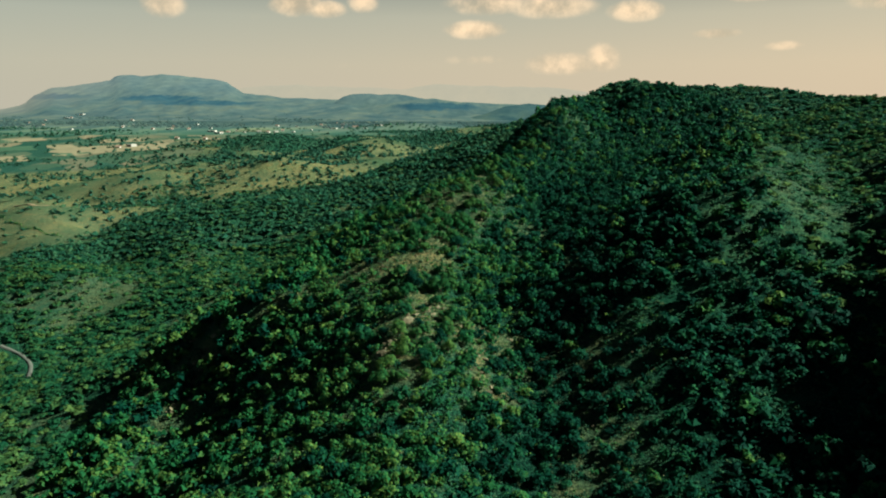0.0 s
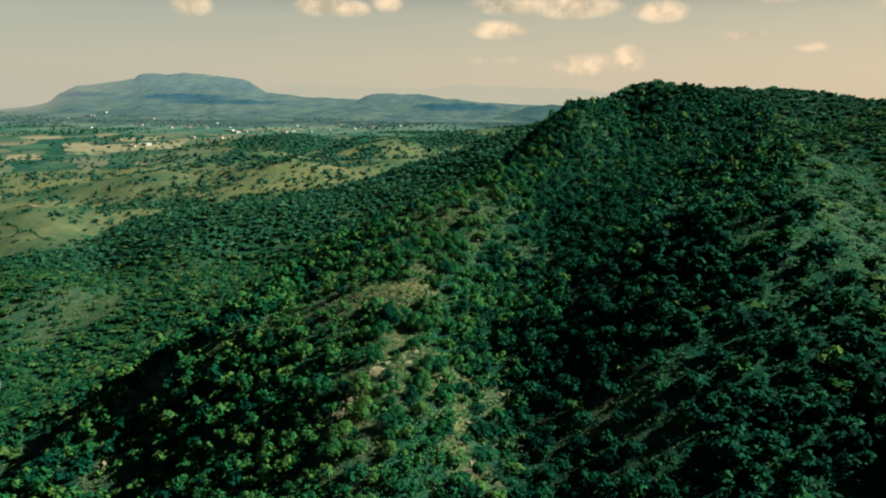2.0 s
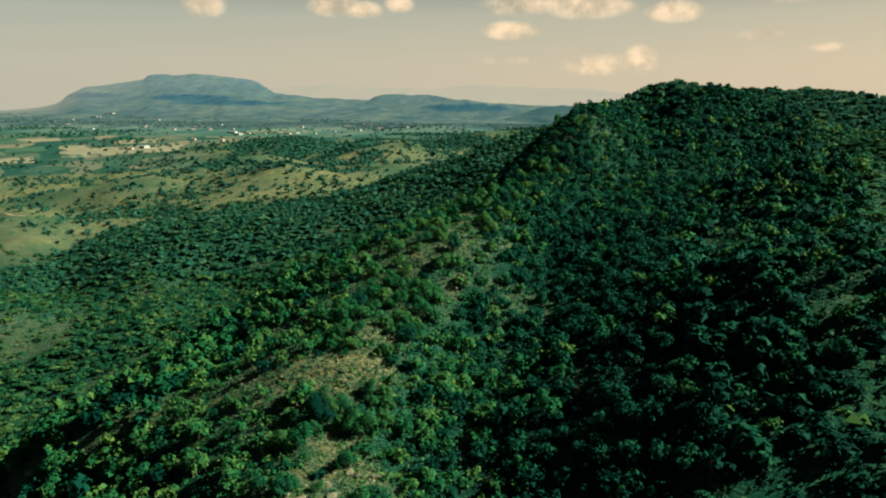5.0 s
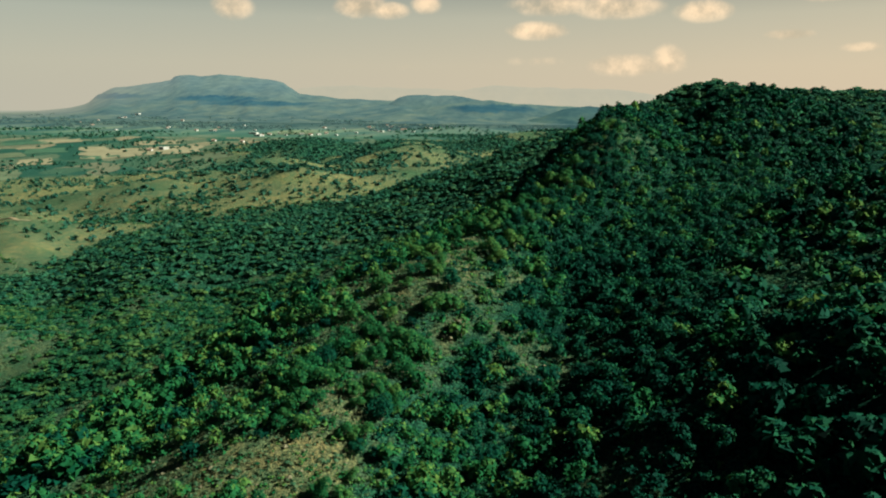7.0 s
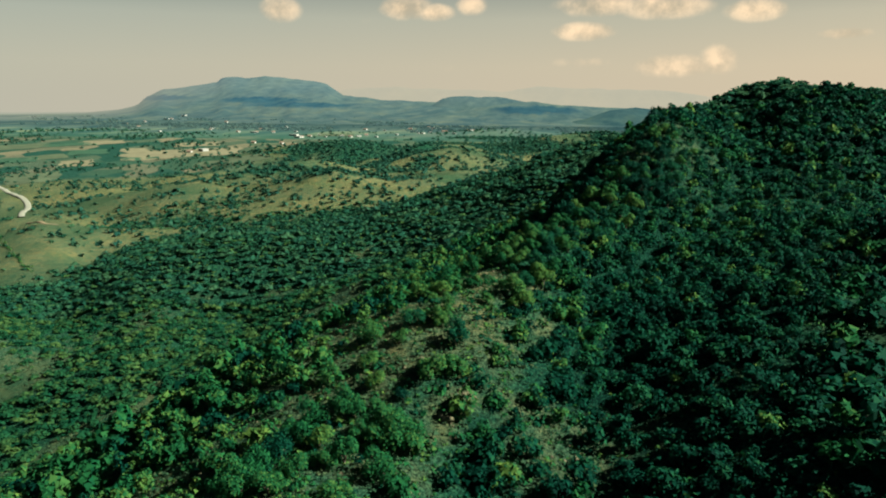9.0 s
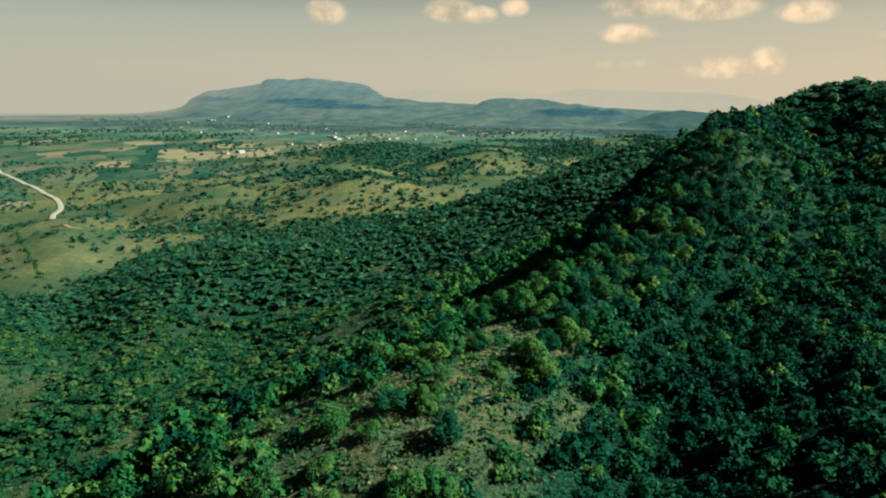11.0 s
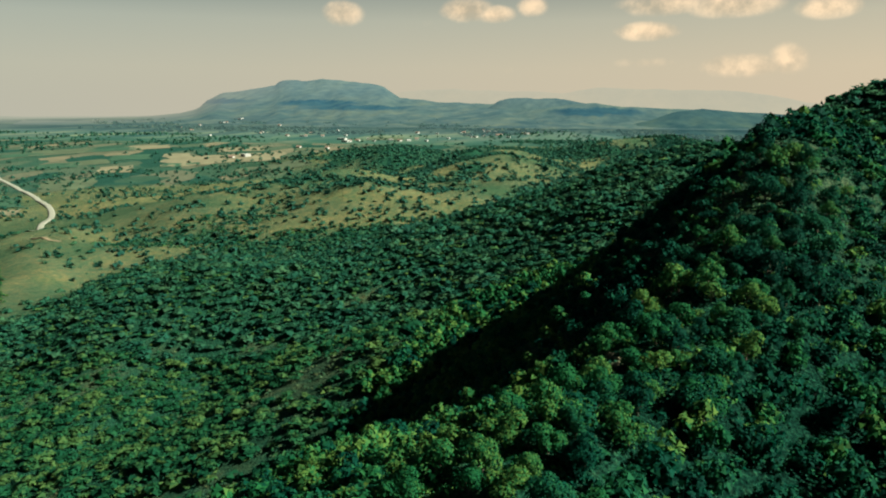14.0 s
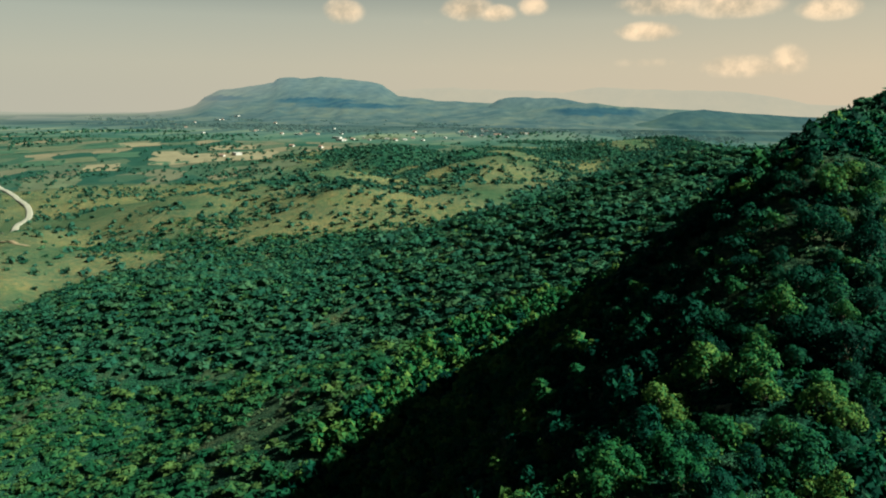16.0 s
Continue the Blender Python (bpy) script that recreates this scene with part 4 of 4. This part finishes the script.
px, py, g = scatter(-150, 220, 60, 430, 1.25, 29, lambda x, y, q: MIDDLE(x, y) & ~HIGH(x, y) & in_sight(x, y) & (q < np.where(x > 20, 0.9, 0.9 * np.clip(open_land(x, y) - 0.2, 0, 1)) * np.clip(open_land(x, y) + 0.25, 0, 1)))
green = px > 20
woodland("dry_grass", "yellowed dry grass tufts on the hillside", px[~green], py[~green], g, "tuft", 0.35, 0.9, DRY_GRASS, low=0.7)
woodland("grass", "dull green grass tufts on the slope beyond the gully", px[green], py[green], g, "tuft", 0.4, 1.1, GREEN_GRASS, low=0.6)

px, py, g = scatter(-240, 20, 60, 480, 1.9, 33, lambda x, y, q: ~MIDDLE(x, y) & in_sight(x, y) & (q < 0.85 * np.clip(open_land(x, y) - 0.25, 0, 1)))
woodland("dry_grass", "yellowed dry grass tufts in the valley clearings", px, py, g, "tuft", 0.5, 1.3, DRY_GRASS, low=0.6)
px, py, g = scatter(20, 260, 60, 480, 1.9, 34, lambda x, y, q: ~MIDDLE(x, y) & in_sight(x, y) & (q < 0.85 * np.clip(open_land(x, y) + 0.1, 0, 1)))
woodland("grass", "dull green grass tufts on the slope beyond the gully", px, py, g, "tuft", 0.5, 1.4, GREEN_GRASS, low=0.6)

# flanks of the ridge
px, py, g = scatter(-260, 300, 50, 430, 2.95, 6, lambda x, y, q: MIDDLE(x, y) & ~HIGH(x, y) & in_sight(x, y) & (q < tree_density(x, y)))
woodland("hillside_wood", "dry-forest trees on the hillside", px, py, g, "low", 1.2, 2.5, None)

# the slopes beyond, and the valley
px, py, g = scatter(-700, 560, 60, 700, 3.7, 7, lambda x, y, q: ~MIDDLE(x, y) & in_sight(x, y) & (y < 430) & (q < tree_density(x, y)))
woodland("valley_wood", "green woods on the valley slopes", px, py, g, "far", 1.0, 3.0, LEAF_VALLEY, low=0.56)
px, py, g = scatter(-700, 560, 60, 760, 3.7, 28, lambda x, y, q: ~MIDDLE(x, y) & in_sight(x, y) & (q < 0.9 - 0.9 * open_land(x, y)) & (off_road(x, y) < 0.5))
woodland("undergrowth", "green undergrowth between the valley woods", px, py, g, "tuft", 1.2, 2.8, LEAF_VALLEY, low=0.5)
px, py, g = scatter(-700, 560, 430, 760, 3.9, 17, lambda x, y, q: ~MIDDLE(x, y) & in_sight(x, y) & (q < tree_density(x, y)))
woodland("dusty_wood", "blue-green woods across the valley, thin haze in their leaf colour", px, py, g, "thin", 1.1, 3.0, LEAF_THIN_HAZE, low=0.6)
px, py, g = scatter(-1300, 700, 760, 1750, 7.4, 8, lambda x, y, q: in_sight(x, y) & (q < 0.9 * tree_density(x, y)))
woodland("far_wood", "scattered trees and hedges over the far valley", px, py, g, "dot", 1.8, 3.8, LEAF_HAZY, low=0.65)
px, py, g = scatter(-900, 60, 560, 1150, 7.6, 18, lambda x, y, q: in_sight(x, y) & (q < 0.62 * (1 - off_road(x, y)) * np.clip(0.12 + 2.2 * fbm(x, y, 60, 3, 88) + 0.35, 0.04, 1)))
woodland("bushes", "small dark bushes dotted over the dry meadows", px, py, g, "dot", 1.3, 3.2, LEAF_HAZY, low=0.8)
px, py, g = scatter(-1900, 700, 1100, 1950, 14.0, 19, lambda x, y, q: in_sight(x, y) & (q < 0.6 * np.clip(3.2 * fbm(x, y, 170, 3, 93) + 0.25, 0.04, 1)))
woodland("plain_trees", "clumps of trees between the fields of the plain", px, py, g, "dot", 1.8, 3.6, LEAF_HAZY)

# haze over these trees is put into their colour and a glow
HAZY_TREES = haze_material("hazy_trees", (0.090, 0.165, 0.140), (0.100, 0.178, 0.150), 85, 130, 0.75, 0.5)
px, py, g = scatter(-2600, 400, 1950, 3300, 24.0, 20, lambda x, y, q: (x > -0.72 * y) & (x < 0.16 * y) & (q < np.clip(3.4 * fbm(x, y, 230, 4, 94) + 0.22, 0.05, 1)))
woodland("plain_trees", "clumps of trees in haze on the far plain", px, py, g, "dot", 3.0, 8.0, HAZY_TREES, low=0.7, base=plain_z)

# woods beside and behind the flight, out of its sight
px, py, g = scatter(-330, 330, -160, 430, 7.6, 27, lambda x, y, q: ~in_sight(x, y) & (q < tree_density(x, y)) & (np.abs(x) < 330))
px, py = np.concatenate([px, np.random.default_rng(5).uniform(-110, 110, 400)]), np.concatenate([py, np.random.default_rng(6).uniform(-160, 45, 400)])
woodland("hill_wood", "dry-forest trees over the hill behind", px, py, g, "dot", 1.9, 3.6, None, low=0.8)

# hedge beside the track
gh = np.random.default_rng(41)
hx, hy = [], []
for (x0, y0), (x1, y1) in zip(HEDGE, HEDGE[1:]):
    n = int(math.hypot(x1 - x0, y1 - y0) / 2.2)
    for i in range(n):
        hx.append(x0 + (x1 - x0) * i / n + gh.normal() * 0.9)
        hy.append(y0 + (y1 - y0) * i / n + gh.normal() * 0.9)
woodland("hedge", "dark hedge of bushes along a field edge", np.array(hx), np.array(hy), gh, "far", 0.5, 1.1, None)


# ---- roads ----
def spline(line, per=10):
    pts = [np.array(p, float) for p in line]
    pts = [2 * pts[0] - pts[1]] + pts + [2 * pts[-1] - pts[-2]]
    out = []
    for a, b, c, d in zip(pts, pts[1:], pts[2:], pts[3:]):
        for i in range(per):
            t = i / per
            out.append(0.5 * (2 * b + (c - a) * t + (2 * a - 5 * b + 4 * c - d) * t * t + (3 * b - a - 3 * c + d) * t ** 3))
    return np.array(out + [pts[-2]])


for road_name, line, half, road_mat, road_label in ROADS:
    mid = spline(line)
    way2 = np.gradient(mid, axis=0)
    way2 /= np.linalg.norm(way2, axis=1, keepdims=True)
    side = np.stack([-way2[:, 1], way2[:, 0]], -1)
    crown_z = land(mid[:, 0], mid[:, 1]) + (0.7 if half > 2 else 0.35)
    rows = []
    for off, drop in ((-half - 0.7, 1.6), (-half, 0.05), (-half * 0.5, 0.0), (0, -0.05), (half * 0.5, 0.0), (half, 0.05), (half + 0.7, 1.6)):
        p = mid + side * off
        rows.append(np.stack([p[:, 0], p[:, 1], crown_z - drop], -1))
    co = np.array(rows).transpose(1, 0, 2)
    n_r, n_c = co.shape[:2]
    idx = np.arange(n_r * n_c).reshape(n_r, n_c)
    quads = np.stack([idx[:-1, :-1], idx[1:, :-1], idx[1:, 1:], idx[:-1, 1:]], -1).reshape(-1, 4)[:, ::-1]
    me = raw_mesh(road_name, co.reshape(-1, 3), quads, smooth=True)
    me.materials.append(road_mat)
    tagged(new(road_name, me), road_label, "road", kind="structure")


# ---- rocks on the crest ----

def boulder_mesh(seed):
    """A rock split along flat joints: a ball cut by tilted planes, its faces a little pitted."""
    gb = random.Random(seed * 13 + 5)
    cuts = []
    for _ in range(13):
        n = Vector((gb.gauss(0, 1), gb.gauss(0, 1), gb.gauss(0, 0.8))).normalized()
        cuts.append((n, 0.42 + 0.42 * gb.random()))
    bm = bmesh.new()
    bmesh.ops.create_icosphere(bm, subdivisions=3, radius=1.0)
    for v in bm.verts:
        p = v.co.normalized()
        reach = min([1.05] + [d / max(p.dot(n), 0.05) for n, d in cuts])
        pit = noise.noise(p * 4.3 + Vector((seed, 2, 9)))
        v.co = p * (reach + 0.05 * pit)
        v.co.z *= 0.9
    me = bpy.data.meshes.new("boulder")
    bm.to_mesh(me)
    bm.free()
    me.materials.append(ROCK)
    return me


BOULDERS = [boulder_mesh(i) for i in range(6)]
gr = np.random.default_rng(23)
for i, (bx, by, size) in enumerate(ROCKS):
    for j in range(4 + int(gr.integers(0, 3))):
        s = size * (1.2 if j == 0 else 0.25 + 0.65 * gr.random() ** 1.5)
        x, y = bx + (0 if j == 0 else gr.normal() * size * 1.1), by + (0 if j == 0 else gr.normal() * size * 1.1)
        ob = new("boulder", BOULDERS[int(gr.integers(0, 6))])
        ob.matrix_basis = Matrix.Translation((x, y, float(land(x, y)) - 0.15 * s)) @ Euler((gr.normal() * 0.25, gr.normal() * 0.25, gr.random() * 6.28)).to_matrix().to_4x4() @ Matrix.Diagonal((s * (0.8 + 0.5 * gr.random()), s * 0.7, s * (0.6 + 0.5 * gr.random()), 1))
        tagged(ob, "pale weathered boulder on the wooded ridge" if j == 0 else "small broken stone beside a pale boulder", "rock", "rocks on the ridge")


# loose stones in the clearings
px, py, g = scatter(-75, 120, 85, 330, 1.3, 52, lambda x, y, q: HIGH(x, y) & (q < 0.5 * np.clip(open_land(x, y) - 0.35, 0, 1)))
base_v = np.array([(1, 0, 0), (0.2, 0.9, 0), (-0.8, 0.4, 0.1), (-0.5, -0.8, 0), (0.5, -0.7, 0.1), (0.1, 0, 0.75), (0, 0, -0.5)])
base_f = np.array([(0, 1, 5), (1, 2, 5), (2, 3, 5), (3, 4, 5), (4, 0, 5), (1, 0, 6), (2, 1, 6), (3, 2, 6), (4, 3, 6), (0, 4, 6)])
size, turn = 0.12 + 0.35 * g.random(len(px)) ** 2.5, g.random(len(px)) * 6.28
ca, sa, s = np.cos(turn)[:, None], np.sin(turn)[:, None], size[:, None]
co = np.stack([(base_v[:, 0] * ca - base_v[:, 1] * sa) * s + px[:, None], (base_v[:, 0] * sa + base_v[:, 1] * ca) * s + py[:, None], base_v[:, 2] * s + land(px, py)[:, None] + 0.1 * s], -1)
me = raw_mesh("loose_stones", co.reshape(-1, 3), (base_f[None] + (np.arange(len(px)) * 7)[:, None, None]).reshape(-1, 3))
me.materials.append(ROCK)
tagged(new("loose_stones", me), "pale loose stones strewn over the clearings", "stones", kind="stuff")


# ---- farmed fields ----
FIELDS = [
    (-576, 1285, 184, 119, 28, 0), (-675, 1144, 45, 73, 36, 0), (-619, 1417, 75, 75, 27, 0), (-683, 1316, 41, 56, 31, 0),
    (-922, 1335, 103, 88, 39, 2), (-952, 1275, 67, 59, 41, 1), (-854, 1378, 80, 66, 36, 1), (-646, 900, 45, 73, 43, 1),
    (-600, 845, 48, 50, 42, 0), (-652, 1013, 66, 88, 39, 2), (-744, 1278, 62, 70, 35, 1), (-775, 1212, 60, 56, 37, 2),
    (-811, 1428, 69, 73, 33, 0), (-435, 1164, 100, 56, 25, 2), (-796, 1168, 59, 71, 39, 1), (-610, 1213, 56, 33, 31, 1),
    (-497, 1441, 52, 55, 22, 2), (-450, 1746, 75, 121, 16, 2),
]

STRAW = plain_material("stubble", (0.165, 0.150, 0.088), 0.95, 0.22, 0.05)
GREEN_CROP = plain_material("green_crop", (0.028, 0.075, 0.042), 0.95, 0.2, 0.05)
PASTURE = plain_material("pasture", (0.065, 0.088, 0.048), 0.95, 0.25, 0.05)
for fx, fy, wide, deep, turn, crop_kind in FIELDS:
    mat_f, label_f = ((STRAW, "pale stubble field on the plain"), (GREEN_CROP, "green crop field on the plain"), (PASTURE, "dry olive pasture on the plain"))[crop_kind]
    u, v = np.meshgrid(np.linspace(-1, 1, 15), np.linspace(-1, 1, 9))
    edge = 1 + 0.25 * fbm(u * 2 + fx, v * 2 + fy, 1.0, 2, 5)
    c_, s_ = math.cos(radians(turn)), math.sin(radians(turn))
    lx, ly = u * wide / 2 * edge, v * deep / 2 * edge
    wx, wy = fx + lx * c_ - ly * s_, fy + lx * s_ + ly * c_
    co = np.stack([wx, wy, land(wx, wy) + np.where(wy > 1480, 1.2, 0.45)], -1)
    idx = np.arange(u.size).reshape(u.shape)
    quads = np.stack([idx[:-1, :-1], idx[:-1, 1:], idx[1:, 1:], idx[1:, :-1]], -1).reshape(-1, 4)
    me = raw_mesh("field", co.reshape(-1, 3), quads, smooth=True)
    me.materials.append(mat_f)
    tagged(new("field", me), label_f, "field", kind="structure")


# ---- houses of the valley ----
HOUSES = [
    (-526, 1684, 30.0), (-486, 1619, 12.0), (-479, 1648, 12.0), (-422, 1695, 15.0), (-391, 1652, 12.0), (-381, 1683, 14.0), (-377, 1737, 12.0),
    (-366, 2157, 16.0), (-304, 1958, 14.0), (-284, 2230, 16.0), (-228, 1949, 14.0), (-194, 2132, 18.0), (-162, 1942, 14.0), (-731, 2010, 15.0),
    (-632, 1839, 12.0), (-466, 1446, 9.0), (-1766, 3404, 23.0), (-1851, 3743, 28.0), (-920, 2134, 15.0), (-936, 2243, 16.0), (-525, 1456, 11.0),
    (-555, 1312, 26.0), (-571, 1294, 12.0), (-470, 2100, 14.0), (-339, 2368, 15.0), (-440, 1635, 9.0), (-483, 1728, 10.0), (-192, 1829, 12.0),
    (-724, 1845, 13.0), (-849, 1954, 12.0), (-1382, 2630, 17.0), (-1151, 2278, 15.0), (-1157, 2142, 14.0), (-594, 1890, 11.0), (-404, 2045, 12.0),
    (-318, 1784, 10.0),
]


def box(bm, x0, x1, y0, y1, z0, z1):
    v = [bm.verts.new(p) for p in ((x0, y0, z0), (x1, y0, z0), (x1, y1, z0), (x0, y1, z0), (x0, y0, z1), (x1, y0, z1), (x1, y1, z1), (x0, y1, z1))]
    for f in ((3, 2, 1, 0), (4, 5, 6, 7), (0, 1, 5, 4), (1, 2, 6, 5), (2, 3, 7, 6), (3, 0, 4, 7)):
        bm.faces.new([v[i] for i in f])


def finish(name, bm, mat):
    me = bpy.data.meshes.new(name)
    bm.to_mesh(me)
    bm.free()
    me.materials.append(mat)
    return me


def house_model(long, deep, high, gable):
    bm = bmesh.new()
    box(bm, -long / 2, long / 2, -deep / 2, deep / 2, -1.0, high)
    wall = finish("wall", bm, WALLS)
    bm = bmesh.new()
    if gable:
        a, b, top = long / 2 + 0.4, deep / 2 + 0.5, high + deep * 0.28
        v = [bm.verts.new(p) for p in ((-a, -b, high), (a, -b, high), (a, b, high), (-a, b, high), (-a, 0, top), (a, 0, top))]
        for f in ((0, 1, 5, 4), (2, 3, 4, 5), (0, 4, 3), (1, 2, 5), (3, 2, 1, 0)):
            bm.faces.new([v[i] for i in f])
    else:
        box(bm, -long / 2 - 0.2, long / 2 + 0.2, -deep / 2 - 0.2, deep / 2 + 0.2, high, high + 0.4)
    roof = finish("roof", bm, ROOFS if gable else WALLS)
    bm = bmesh.new()
    box(bm, -0.6, 0.6, -deep / 2 - 0.06, -deep / 2 + 0.1, 0.0, 2.1)
    door = finish("door", bm, OPENING)
    windows = []
    for k in range(max(1, int(long / 5))):
        bm = bmesh.new()
        x = -long / 2 + 1.8 + k * 4.2
        box(bm, x - 0.55, x + 0.55, -deep / 2 - 0.05, -deep / 2 + 0.1, 1.1, 2.2)
        windows.append(finish("window", bm, OPENING))
    return wall, roof, door, windows


# hamlets at the foot of the mesa: x, y, z, length
FAR_HOUSES = [(-1354, 2669, 95, 26), (-1356, 2706, 96, 14), (-1492, 3079, 103, 20), (-1504, 3077, 100, 12), (-1311, 2445, 92, 16), (-868, 2013, 86, 24),
              (-875, 2011, 86, 12), (-912, 2503, 89, 16), (-724, 2181, 87, 12), (-352, 2136, 86, 14), (-1277, 2287, 88, 12), (-1030, 2457, 93, 14),
              (-297, 2200, 86, 22), (-310, 2190, 86, 12)]
HOUSES += [(-917, 1826, 10), (-680, 1832, 18), (-672, 1834, 9), (-487, 1598, 22), (-481, 1601, 9), (-336, 1658, 9), (-279, 1861, 12), (-272, 1860, 18),
           (-302, 1952, 12), (-232, 1931, 12), (-166, 1928, 21), (-262, 1918, 9)]
gs = np.random.default_rng(77)
MODELS_H = {}
for hx_, hy_, long, hz_ in [(*h, float(land(h[0], h[1]))) for h in HOUSES] + [(h[0], h[1], h[3], h[2]) for h in FAR_HOUSES]:
    gable = bool(gs.random() < 0.45) and long < 20
    key = (round(long / 3) * 3, gable)
    if key not in MODELS_H:
        MODELS_H[key] = house_model(max(6.0, key[0] * 0.75), 8.0 if key[0] < 20 else 12.0, 3.2 if key[0] < 20 else 4.5, gable)
    wall, roof, door, windows = MODELS_H[key]
    root = new("house")
    root.matrix_basis = pose(hx_, hy_, hz_ + 0.2, 0, 0, float(gs.normal() * 25)) @ Matrix.Diagonal((0.85, 0.85, 0.85, 1))
    tagged(root, "small whitewashed village house with a tiled roof" if gable else "long whitewashed farm shed with a flat roof" if long > 20 else "small white flat-roofed village house", "house", "houses of the valley")
    part("wall", wall, WALLS, root)
    part("roof", roof, ROOFS, root)
    part("door", door, OPENING, root)
    for w in windows:
        part("window", w, OPENING, root)
